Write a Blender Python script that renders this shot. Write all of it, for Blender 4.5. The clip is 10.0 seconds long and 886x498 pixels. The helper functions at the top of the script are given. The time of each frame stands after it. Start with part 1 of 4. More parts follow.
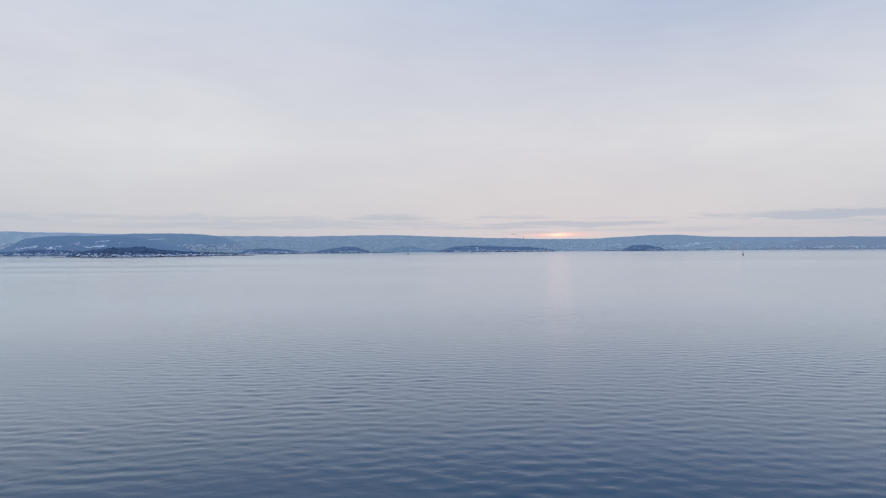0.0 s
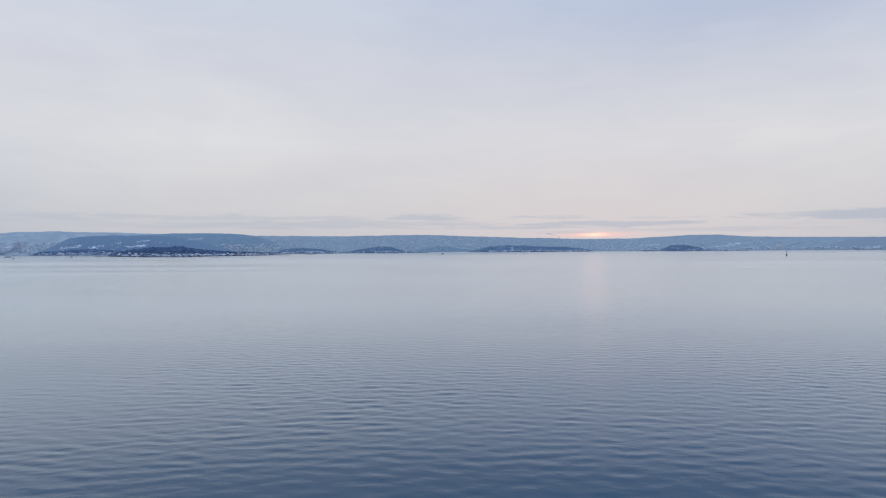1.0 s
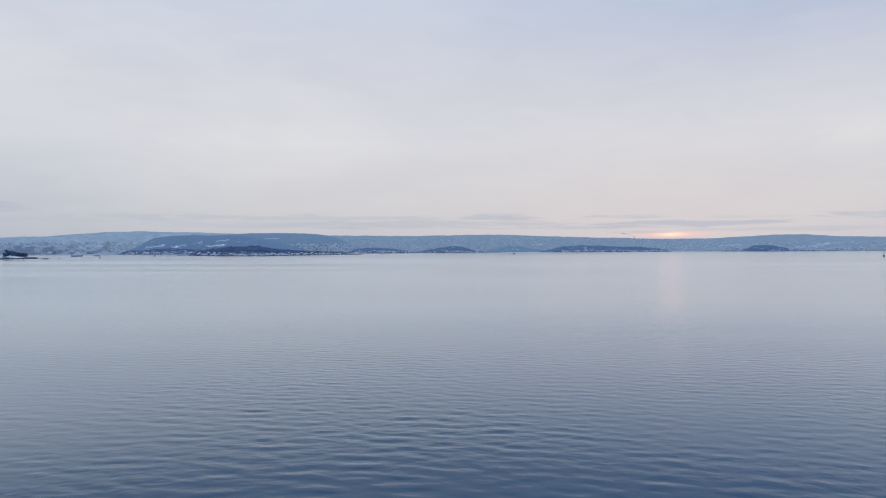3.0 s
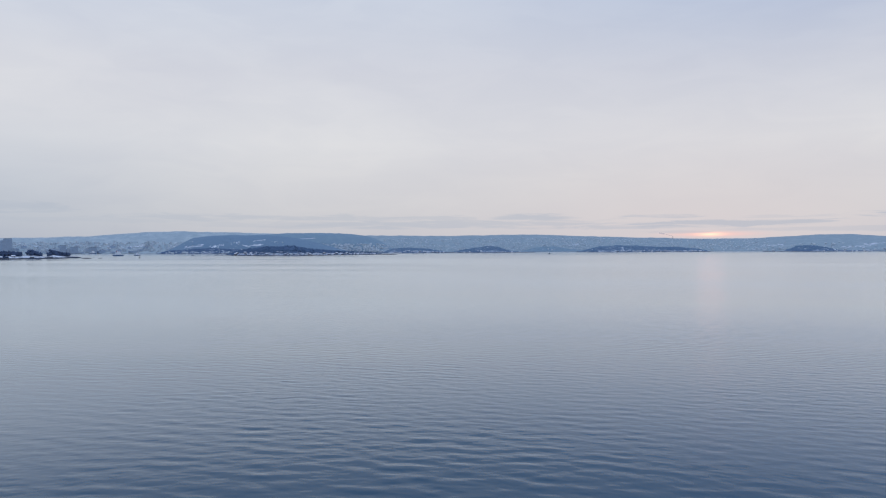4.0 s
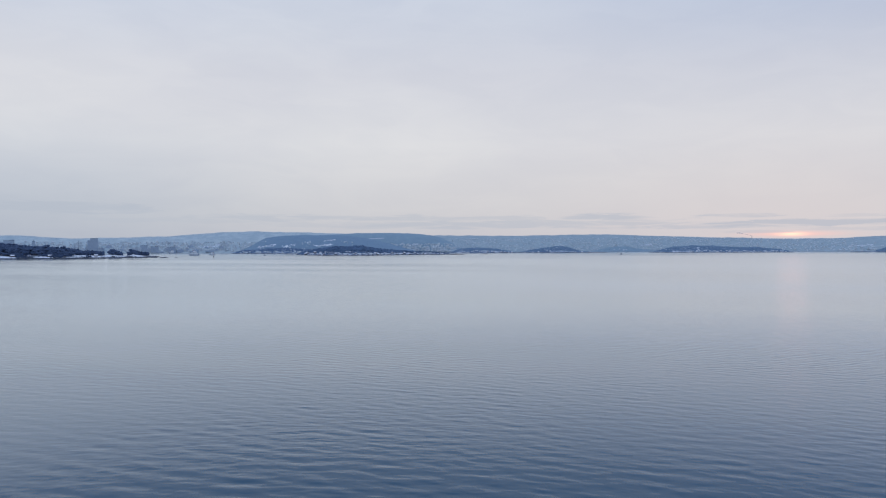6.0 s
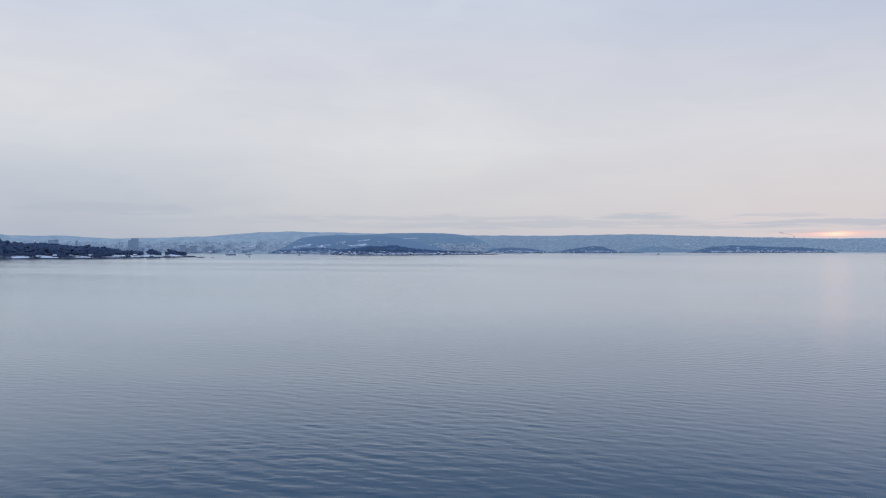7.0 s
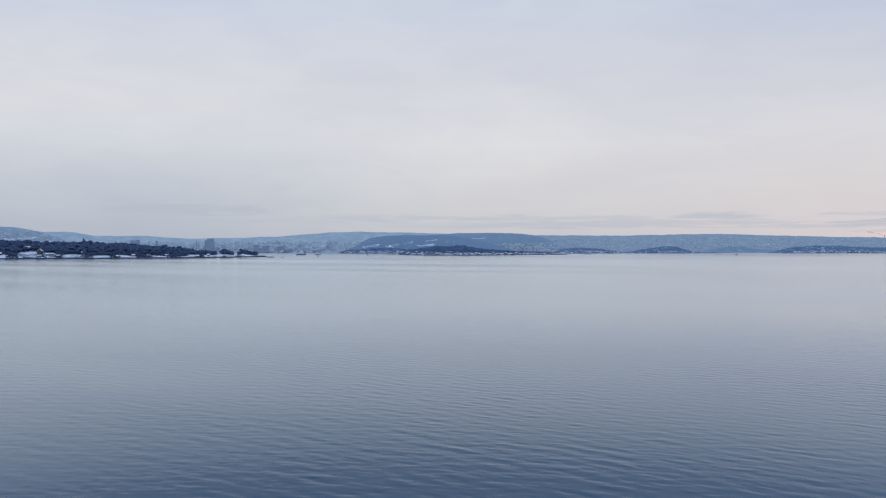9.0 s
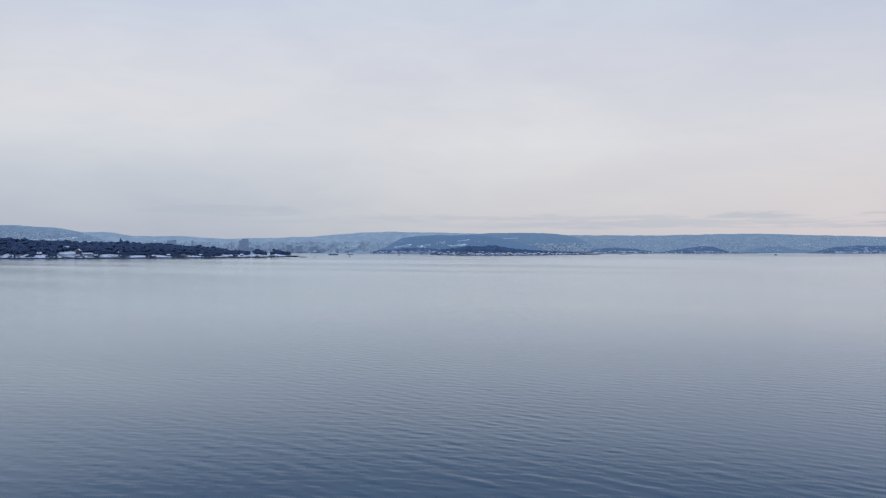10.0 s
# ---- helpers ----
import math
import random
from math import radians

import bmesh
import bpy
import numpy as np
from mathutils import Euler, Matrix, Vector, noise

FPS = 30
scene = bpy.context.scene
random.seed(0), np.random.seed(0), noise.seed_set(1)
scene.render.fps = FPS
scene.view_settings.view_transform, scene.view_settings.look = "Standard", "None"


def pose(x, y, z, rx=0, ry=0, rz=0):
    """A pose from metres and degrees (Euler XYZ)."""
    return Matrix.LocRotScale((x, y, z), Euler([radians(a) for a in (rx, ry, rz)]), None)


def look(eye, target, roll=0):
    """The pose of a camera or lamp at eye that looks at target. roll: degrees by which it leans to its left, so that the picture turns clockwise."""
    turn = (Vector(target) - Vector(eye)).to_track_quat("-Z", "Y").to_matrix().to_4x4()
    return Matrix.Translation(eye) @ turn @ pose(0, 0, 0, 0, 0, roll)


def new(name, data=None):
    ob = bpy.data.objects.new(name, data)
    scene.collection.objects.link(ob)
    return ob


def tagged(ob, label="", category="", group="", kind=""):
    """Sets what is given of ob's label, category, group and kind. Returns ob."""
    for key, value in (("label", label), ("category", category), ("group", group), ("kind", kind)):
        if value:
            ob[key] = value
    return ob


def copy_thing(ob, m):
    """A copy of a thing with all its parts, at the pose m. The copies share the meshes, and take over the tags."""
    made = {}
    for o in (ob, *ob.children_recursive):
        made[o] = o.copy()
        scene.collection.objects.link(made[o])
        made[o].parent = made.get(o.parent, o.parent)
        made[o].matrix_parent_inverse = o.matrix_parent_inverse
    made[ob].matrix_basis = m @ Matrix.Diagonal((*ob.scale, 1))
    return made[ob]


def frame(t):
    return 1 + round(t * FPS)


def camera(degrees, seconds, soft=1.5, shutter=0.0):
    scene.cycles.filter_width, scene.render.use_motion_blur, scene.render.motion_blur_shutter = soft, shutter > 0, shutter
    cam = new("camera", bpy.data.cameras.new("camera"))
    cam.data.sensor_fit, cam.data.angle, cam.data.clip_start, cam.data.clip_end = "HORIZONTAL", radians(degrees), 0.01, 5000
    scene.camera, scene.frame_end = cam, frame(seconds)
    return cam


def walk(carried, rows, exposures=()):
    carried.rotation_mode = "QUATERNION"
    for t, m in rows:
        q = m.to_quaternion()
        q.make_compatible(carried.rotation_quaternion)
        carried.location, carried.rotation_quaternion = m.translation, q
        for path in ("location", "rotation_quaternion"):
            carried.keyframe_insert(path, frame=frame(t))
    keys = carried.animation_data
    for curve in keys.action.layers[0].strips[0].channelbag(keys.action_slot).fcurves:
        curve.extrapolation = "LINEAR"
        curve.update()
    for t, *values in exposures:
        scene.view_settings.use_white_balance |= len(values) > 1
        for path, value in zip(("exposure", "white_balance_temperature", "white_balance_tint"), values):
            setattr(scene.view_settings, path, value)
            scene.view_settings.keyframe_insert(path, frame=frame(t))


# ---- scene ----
# A drone flies forward over a calm fjord at dawn and turns slowly to its left.
cam = camera(63.4, 10.0, soft=1.15)

SPEED, DRIFT, HEIGHT = 10.42, radians(9.1), 20.8
YAW = ((0, 0.0), (0.5, -1.325), (1, -2.80), (1.5, -4.217), (2, -5.67), (2.5, -7.107), (4, -11.34), (4.5, -12.686), (5, -14.068),
       (5.5, -15.436), (7, -19.57), (7.5, -20.912), (8, -22.324), (8.5, -23.674), (9, -25.018), (9.5, -26.298), (10, -27.595))


def flight():
    """The course bends with the nose, a little to its right; the drone levels out slowly."""
    rows, x, y = [], 0.0, 0.0
    for i in range(201):
        t, s = i / 20, i / 200
        a = radians(float(np.interp(t, [q[0] for q in YAW], [q[1] for q in YAW])))
        if any(abs(t - q[0]) < 0.01 for q in YAW):
            e = radians(-0.082 + 0.092 * s - 0.007 * s * s)
            roll = -0.452 + 0.598 * s - 0.255 * s * s
            target = (x + 100 * math.sin(a) * math.cos(e), y + 100 * math.cos(a) * math.cos(e), HEIGHT + 100 * math.sin(e))
            rows.append((t, look((x, y, HEIGHT), target, roll)))
        x, y = x + SPEED / 20 * math.sin(a + DRIFT), y + SPEED / 20 * math.cos(a + DRIFT)
    return rows


walk(cam, flight())

# ---- sky and sun ----
SUN_AZ, SUN_EL = radians(9.1), radians(0.98)


class Nodes:
    """Short names for building a node tree."""

    def __init__(self, tree):
        self.t = tree
        tree.nodes.clear()

    def n(self, kind, **kw):
        """A node of that kind; the values given are those of its input sockets."""
        nd = self.t.nodes.new(kind)
        for k, v in kw.items():
            nd.inputs[k.replace("_", " ")].default_value = v
        return nd

    def l(self, a, b):
        self.t.links.new(a, b)

    def math(self, op, a, b=None, c=None):
        nd = self.n("ShaderNodeMath")
        nd.operation = op
        for i, v in enumerate((a, b, c)):
            if v is None:
                continue
            if isinstance(v, (int, float)):
                nd.inputs[i].default_value = v
            else:
                self.l(v, nd.inputs[i])
        return nd.outputs[0]

    def mix(self, fac, a, b, blend="MIX"):
        nd = self.n("ShaderNodeMix")
        nd.data_type, nd.blend_type = "RGBA", blend
        for sock, v in ((nd.inputs[0], fac), (nd.inputs[6], a), (nd.inputs[7], b)):
            if isinstance(v, (int, float)):
                sock.default_value = v
            elif isinstance(v, tuple):
                sock.default_value = (*v, 1) if len(v) == 3 else v
            else:
                self.l(v, sock)
        return nd.outputs[2]

    def ramp(self, fac, stops, smooth="LINEAR"):
        nd = self.n("ShaderNodeValToRGB")
        nd.color_ramp.interpolation = smooth
        el = nd.color_ramp.elements
        while len(el) < len(stops):
            el.new(0.5)
        for e, (p, c) in zip(el, stops):
            e.position, e.color = p, ((*c, 1) if isinstance(c, tuple) else (c, c, c, 1))
        self.l(fac, nd.inputs[0])
        return nd.outputs[0]

    def noise(self, vec, scale, detail=4.0, rough=0.55, distort=0.0):
        nd = self.n("ShaderNodeTexNoise", Scale=scale, Detail=detail, Roughness=rough, Distortion=distort)
        self.l(vec, nd.inputs["Vector"])
        return nd.outputs["Fac"]

    def combine(self, x, y, z):
        nd = self.n("ShaderNodeCombineXYZ")
        for i, v in enumerate((x, y, z)):
            if isinstance(v, (int, float)):
                nd.inputs[i].default_value = v
            else:
                self.l(v, nd.inputs[i])
        return nd.outputs[0]


def build_world():
    world = bpy.data.worlds.new("dawn_sky")
    scene.world = world
    world.use_nodes = True
    k = Nodes(world.node_tree)
    out = k.n("ShaderNodeOutputWorld")
    bg = k.n("ShaderNodeBackground")
    co = k.n("ShaderNodeTexCoord")
    sep = k.n("ShaderNodeSeparateXYZ")
    k.l(co.outputs["Generated"], sep.inputs[0])
    x, y, z = sep.outputs
    el = k.math("MULTIPLY", k.math("ARCSINE", z), 2 / math.pi)      # 0 at the horizon, 1 overhead
    az = k.math("ARCTAN2", x, y)                                     # radians, clockwise from +Y
    # the cloud deck: pale and warm low down, blue-grey overhead
    deck = k.ramp(k.math("MAXIMUM", el, 0.0), [
        (0.0, (0.535, 0.54, 0.59)), (0.03, (0.618, 0.62, 0.648)), (0.09, (0.725, 0.73, 0.755)), (0.15, (0.68, 0.695, 0.75)),
        (0.24, (0.595, 0.66, 0.775)), (0.45, (0.58, 0.725, 0.97)), (1.0, (0.62, 0.81, 1.12))])
    # bluer to the sun's right and higher up, greyer low down far from the sun
    right = k.math("MULTIPLY", k.ramp(k.math("MULTIPLY_ADD", az, 0.5, 0.5), [(0.36, 0.0), (0.66, 1.0)], "EASE"), k.ramp(el, [(0.09, 0.0), (0.27, 1.0)], "EASE"))
    deck = k.mix(right, deck, k.mix(1.0, deck, (0.69, 0.765, 0.905), "MULTIPLY"))
    left = k.math("MULTIPLY", k.ramp(k.math("MULTIPLY_ADD", az, 0.5, 0.5), [(0.04, 1.0), (0.28, 0.0)], "EASE"), k.ramp(el, [(0.13, 0.0), (0.28, 1.0)], "EASE"))
    deck = k.mix(left, deck, k.mix(1.0, deck, (0.85, 0.89, 0.97), "MULTIPLY"))
    away = k.math("MULTIPLY", k.ramp(k.math("MULTIPLY_ADD", az, 0.5, 0.5), [(0.06, 1.0), (0.33, 0.0)], "EASE"), k.ramp(el, [(0.03, 1.0), (0.13, 0.0)], "EASE"))
    deck = k.mix(away, deck, k.mix(1.0, deck, (0.83, 0.895, 0.955), "MULTIPLY"))
    # wide soft cloud forms
    soft = k.noise(k.combine(k.math("MULTIPLY", az, 1.0), k.math("MULTIPLY", el, 4.2), 0.3), 2.3, 5, 0.5, 0.5)
    veil = k.ramp(soft, [(0.36, 0.0), (0.66, 1.0)], "EASE")
    deck = k.mix(k.math("MULTIPLY", veil, 0.7), deck, k.mix(1.0, deck, (0.915, 0.922, 0.955), "MULTIPLY"))
    mottle = k.ramp(k.noise(k.combine(az, k.math("MULTIPLY", el, 5.5), 4.1), 7.5, 5, 0.55, 0.8), [(0.35, 0.0), (0.65, 1.0)], "EASE")
    deck = k.mix(k.math("MULTIPLY", mottle, 0.6), deck, k.mix(1.0, deck, (0.95, 0.957, 0.972), "MULTIPLY"))
    # thin streaks lying low over the hills: bearing, height, half length and half depth in degrees, density
    fine = k.noise(k.combine(k.math("MULTIPLY", az, 13.0), k.math("MULTIPLY", el, 230.0), 7.9), 1.0, 6, 0.62, 0.6)
    torn = k.math("MULTIPLY", k.math("SUBTRACT", fine, 0.5), 3.8)
    streak = 0.0
    for a, e, w, h, power in ((-4.8, 2.44, 3.6, 0.22, 0.8), (9.4, 1.80, 6.8, 0.25, 0.95), (29, 2.26, 7.5, 0.32, 1.0), (-16.6, 2.42, 8.0, 0.24, 0.5), (-30, 2.45, 6.0, 0.25, 0.5),
                              (-11, 1.90, 11.0, 0.30, 0.65), (17.5, 1.28, 8.0, 0.16, 0.5), (5.6, 2.36, 2.6, 0.17, 0.7), (-43.7, 3.0, 5.5, 0.34, 0.6), (40, 1.7, 12.0, 0.3, 0.6), (-25, 1.95, 6.0, 0.2, 0.3), (-36, 2.2, 8.0, 0.2, 0.25), (1.5, 1.62, 6.0, 0.16, 0.7), (13.5, 2.2, 3.0, 0.12, 0.4), (6.6, 1.18, 2.4, 0.12, 0.6), (12.2, 1.32, 1.8, 0.10, 0.4), (-20, 1.75, 6.0, 0.16, 0.45)):
        u = k.math("DIVIDE", k.math("SUBTRACT", az, radians(a)), radians(w))
        v = k.math("DIVIDE", k.math("SUBTRACT", k.math("ARCSINE", z), radians(e)), radians(h))
        q = k.math("ADD", k.math("MULTIPLY", u, u), k.math("MULTIPLY", v, v))
        body = k.math("MULTIPLY", k.ramp(k.math("ADD", k.math("SUBTRACT", 1.0, k.math("MULTIPLY", q, 0.5)), torn), [(0.1, 0.0), (0.9, 1.0)], "EASE"), power)
        streak = k.math("MAXIMUM", body, streak)
    deck = k.mix(k.math("MULTIPLY", streak, 0.88), deck, (0.445, 0.495, 0.58))
    # the sun behind the cloud bank: a short warm glow on the ridge and a wide faint one
    da = k.math("SUBTRACT", az, SUN_AZ)
    de = k.math("SUBTRACT", k.math("ARCSINE", z), SUN_EL)

    def glow(width, height, power):
        q = k.math("ADD", k.math("POWER", k.math("DIVIDE", k.math("ABSOLUTE", da), width), 2.0), k.math("POWER", k.math("DIVIDE", k.math("ABSOLUTE", de), height), 2.0))
        return k.math("MULTIPLY", k.math("POWER", 2.71828, k.math("MULTIPLY", q, -1.0)), power)

    clear = k.math("SUBTRACT", 1.0, k.math("MULTIPLY", streak, 0.75))
    deck = k.mix(k.math("MULTIPLY", glow(0.38, 0.11, 0.52), clear), deck, (0.73, 0.665, 0.665))
    deck = k.mix(k.math("MULTIPLY", glow(0.050, 0.0034, 0.75), clear), deck, (1.0, 0.60, 0.54))
    deck = k.mix(k.math("MULTIPLY", glow(0.014, 0.0022, 1.0), clear), deck, (1.5, 0.90, 0.68))
    sky = k.n("ShaderNodeTexSky")
    sky.sky_type, sky.sun_disc, sky.sun_elevation, sky.sun_rotation = "NISHITA", False, SUN_EL, SUN_AZ
    both = k.mix(1.0, deck, k.mix(1.0, sky.outputs[0], (0.0012, 0.0012, 0.0012), "MULTIPLY"), "ADD")
    k.l(both, bg.inputs[0])
    bg.inputs[1].default_value = 1.0
    k.l(bg.outputs[0], out.inputs[0])


build_world()
sun = new("sun", bpy.data.lights.new("sun", "SUN"))
sun.data.energy, sun.data.angle, sun.data.color = 0.0006, radians(2.2), (1.0, 0.42, 0.36)
sun.matrix_world = look((0, 0, 0), (-math.sin(SUN_AZ) * math.cos(SUN_EL), -math.cos(SUN_AZ) * math.cos(SUN_EL), -math.sin(SUN_EL)))
scene.view_settings.exposure = 0.0


# ---- materials ----
def material(name, build):
    m = bpy.data.materials.new(name)
    m.use_nodes = True
    k = Nodes(m.node_tree)
    out = k.n("ShaderNodeOutputMaterial")
    p = k.n("ShaderNodeBsdfPrincipled")
    k.l(p.outputs[0], out.inputs[0])
    p.inputs["Specular IOR Level"].default_value = 0.12
    geo = k.n("ShaderNodeNewGeometry")
    build(k, p, geo)
    return m


def bump(k, p, height, strength, distance):
    b = k.n("ShaderNodeBump", Strength=strength, Distance=distance)
    k.l(height, b.inputs["Height"])
    k.l(b.outputs[0], p.inputs["Normal"])


def two_tone(a, b, scale, rough=0.8, lo=0.4, hi=0.6, grain=6.0, relief=0.05, metal=0.0):
    """A surface of two tones in patches, with a finer grain and relief."""
    def build(k, p, geo):
        pos = geo.outputs["Position"]
        big = k.ramp(k.noise(pos, scale, 5, 0.6), [(lo, 0.0), (hi, 1.0)])
        fine = k.noise(pos, scale * grain, 4, 0.6)
        col = k.mix(big, a, b)
        col = k.mix(0.35, col, k.mix(1.0, col, k.ramp(fine, [(0.3, 0.55), (0.7, 1.3)]), "MULTIPLY"))
        k.l(col, p.inputs["Base Color"])
        p.inputs["Roughness"].default_value, p.inputs["Metallic"].default_value = rough, metal
        bump(k, p, fine, 0.4, relief)
    return build


def per_island(a, b, rough=0.85, shade=0.5):
    """Tones that vary from one loose piece to the next."""
    def build(k, p, geo):
        col = k.mix(geo.outputs["Random Per Island"], a, b)
        fine = k.noise(geo.outputs["Position"], 0.6, 4, 0.6)
        col = k.mix(shade, col, k.mix(1.0, col, k.ramp(fine, [(0.3, 0.6), (0.7, 1.35)]), "MULTIPLY"))
        k.l(col, p.inputs["Base Color"])
        p.inputs["Roughness"].default_value = rough
        bump(k, p, fine, 0.5, 0.3)
    return build


def winter_ground(heath, snow, scale, lo, hi, rock_line=1.2):
    """Snow broken by heath and brushwood, with bare wet rock along the waterline; distant lands pass haze-tinted tones.
    """
    def build(k, p, geo):
        pos = geo.outputs["Position"]
        sep = k.n("ShaderNodeSeparateXYZ")
        k.l(pos, sep.inputs[0])
        big = k.noise(pos, scale, 6, 0.65)
        fine = k.noise(pos, scale * 9, 4, 0.6)
        fac = k.ramp(k.math("ADD", k.math("MULTIPLY", big, 0.7), k.math("MULTIPLY", fine, 0.3)), [(lo, 0.0), (hi, 1.0)])
        col = k.mix(fac, heath, snow)
        edge = k.math("ADD", sep.outputs[2], k.math("MULTIPLY", k.math("SUBTRACT", fine, 0.5), 2.5))
        rock = k.ramp(k.math("DIVIDE", edge, 10.0), [(rock_line / 10, 1.0), (rock_line / 10 + 0.03, 0.0)])
        col = k.mix(rock, col, (0.055, 0.065, 0.085))
        k.l(col, p.inputs["Base Color"])
        p.inputs["Roughness"].default_value = 0.85
        bump(k, p, fine, 0.5, 0.6)
    return build


def water_surface(k, p, geo):
    pos = geo.outputs["Position"]
    turn = k.n("ShaderNodeMapping")
    turn.inputs["Rotation"].default_value = (0, 0, radians(8))
    turn.inputs["Scale"].default_value = (0.6, 1.2, 1.0)
    k.l(pos, turn.inputs[0])
    ripple = k.noise(turn.outputs[0], 1.7, 4, 0.65, 0.4)
    far = k.n("ShaderNodeMapping")
    far.inputs["Rotation"].default_value = (0, 0, radians(-6))
    far.inputs["Scale"].default_value = (0.22, 1.0, 1.0)
    k.l(pos, far.inputs[0])
    swell = k.noise(far.outputs[0], 0.12, 3, 0.55, 0.2)
    calm = k.ramp(k.noise(far.outputs[0], 0.006, 4, 0.55), [(0.42, 0.50), (0.58, 1.0)])
    height = k.math("MULTIPLY", k.math("ADD", k.math("MULTIPLY", ripple, 0.18), k.math("MULTIPLY", swell, 0.15)), calm)
    relief = k.n("ShaderNodeBump", Strength=0.45, Distance=1.0)
    k.l(height, relief.inputs["Height"])
    # the dark body of the water, and a sheen that grows towards grazing view
    body = k.n("ShaderNodeBsdfDiffuse")
    k.l(k.mix(k.noise(pos, 0.01, 3, 0.5), (0.0082, 0.062, 0.114), (0.0115, 0.071, 0.129)), body.inputs["Color"])
    sheen = k.n("ShaderNodeBsdfAnisotropic")
    sheen.distribution = "MULTI_GGX"
    sheen.inputs["Color"].default_value = (0.915, 0.967, 0.992, 1)
    k.l(k.math("MULTIPLY_ADD", calm, 0.07, 0.085), sheen.inputs["Roughness"])
    k.l(relief.outputs[0], sheen.inputs["Normal"])
    facing = k.n("ShaderNodeLayerWeight", Blend=0.5)
    gloss = k.ramp(facing.outputs["Facing"], [(0.0, 0.02), (0.30, 0.035), (0.62, 0.064), (0.70, 0.137), (0.78, 0.342), (0.86, 0.57), (0.92, 0.81), (0.98, 0.92)])
    both = k.n("ShaderNodeMixShader")
    k.l(gloss, both.inputs[0])
    k.l(body.outputs[0], both.inputs[1])
    k.l(sheen.outputs[0], both.inputs[2])
    out = [nd for nd in k.t.nodes if nd.bl_idname == "ShaderNodeOutputMaterial"][0]
    k.l(both.outputs[0], out.inputs[0])
    k.t.nodes.remove(p)


def dark_glass(k, p, geo):
    k.l(k.mix(k.noise(geo.outputs["Position"], 0.4, 2), (0.025, 0.035, 0.05), (0.04, 0.05, 0.07)), p.inputs["Base Color"])
    p.inputs["Roughness"].default_value, p.inputs["Specular IOR Level"].default_value = 0.08, 0.5


WATER = material("fjord_water", water_surface)
# needles bluer than spruce is: a light haze cast put into the colour
FOREST = material("spruce_needles", per_island((0.058, 0.088, 0.158), (0.078, 0.112, 0.188), shade=0.3))
BRUSH = material("bare_brushwood", per_island((0.078, 0.09, 0.15), (0.1, 0.112, 0.172), shade=0.3))
# woods of the headland and hills: haze painted in as paler, bluer needles
LIGHT_HAZE_SPRUCE = material("lightly_frosted_spruce", per_island((0.215, 0.31, 0.4), (0.25, 0.35, 0.435), shade=0.2))
GREY_HAZE_SPRUCE = material("hoary_spruce", per_island((0.26, 0.355, 0.425), (0.3, 0.395, 0.46), shade=0.2))
# island pines in two steps, farther ones paler: haze is in the colour
HAZE_PINE = material("island_pine", per_island((0.145, 0.225, 0.32), (0.18, 0.27, 0.365), shade=0.25))
DARK_HAZE_PINE = material("dark_island_pine", per_island((0.09, 0.15, 0.245), (0.12, 0.185, 0.29), shade=0.3))
# farthest woods, with the strongest haze tint in their colour
PALE_HAZE_WOOD = material("frosted_wood", per_island((0.4, 0.48, 0.51), (0.47, 0.54, 0.57), shade=0.25))
TOWN_HAZE_WOOD = material("snow_laden_wood", per_island((0.4, 0.48, 0.51), (0.48, 0.55, 0.575), shade=0.25))
BARK = material("bark", two_tone((0.06, 0.065, 0.08), (0.10, 0.105, 0.125), 1.5))
SNOW = material("snow", two_tone((0.70, 0.73, 0.80), (0.84, 0.86, 0.90), 0.05, 0.7, relief=0.1))
ROOF_SNOW = material("roof_snow", two_tone((0.62, 0.65, 0.72), (0.82, 0.84, 0.88), 0.12, 0.7))
NEAR_GROUND = material("snowy_shore", winter_ground((0.055, 0.065, 0.09), (0.78, 0.80, 0.85), 0.02, 0.44, 0.53, 2.5))
# island ground dulled to blue, a haze tone mixed into the heath
ISLE_GROUND = material("island_heath", winter_ground((0.12, 0.185, 0.28), (0.6, 0.64, 0.7), 0.02, 0.50, 0.60, 1.2))
# far ground, paler and bluer by distance: haze put into the colour
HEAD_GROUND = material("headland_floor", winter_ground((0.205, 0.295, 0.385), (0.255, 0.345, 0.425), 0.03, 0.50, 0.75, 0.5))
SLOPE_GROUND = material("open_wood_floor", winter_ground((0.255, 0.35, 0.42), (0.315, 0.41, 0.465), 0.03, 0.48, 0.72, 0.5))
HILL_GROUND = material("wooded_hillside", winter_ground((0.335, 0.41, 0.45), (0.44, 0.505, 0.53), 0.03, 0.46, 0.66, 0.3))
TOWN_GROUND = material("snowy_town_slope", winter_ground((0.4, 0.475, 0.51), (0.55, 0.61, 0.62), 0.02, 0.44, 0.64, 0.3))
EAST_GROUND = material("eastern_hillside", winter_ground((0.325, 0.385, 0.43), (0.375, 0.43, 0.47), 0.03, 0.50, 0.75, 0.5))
# spruce of the eastern hill, its tone lightened to hold the haze
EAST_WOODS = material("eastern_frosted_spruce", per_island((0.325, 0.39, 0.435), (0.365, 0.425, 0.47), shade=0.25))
# far walls and snowy roofs toned down to blue-grey for the haze before them
WALLS = material("painted_walls", per_island((0.43, 0.5, 0.56), (0.63, 0.675, 0.715), 0.7))
HAZY_ROOF = material("far_snowy_roofs", two_tone((0.54, 0.6, 0.645), (0.67, 0.72, 0.75), 0.02, 0.7))
# tower render, lightened and blued: the town's haze painted into it
TOWER_WALL = material("grey_render_tower", two_tone((0.36, 0.455, 0.575), (0.43, 0.52, 0.64), 0.05))
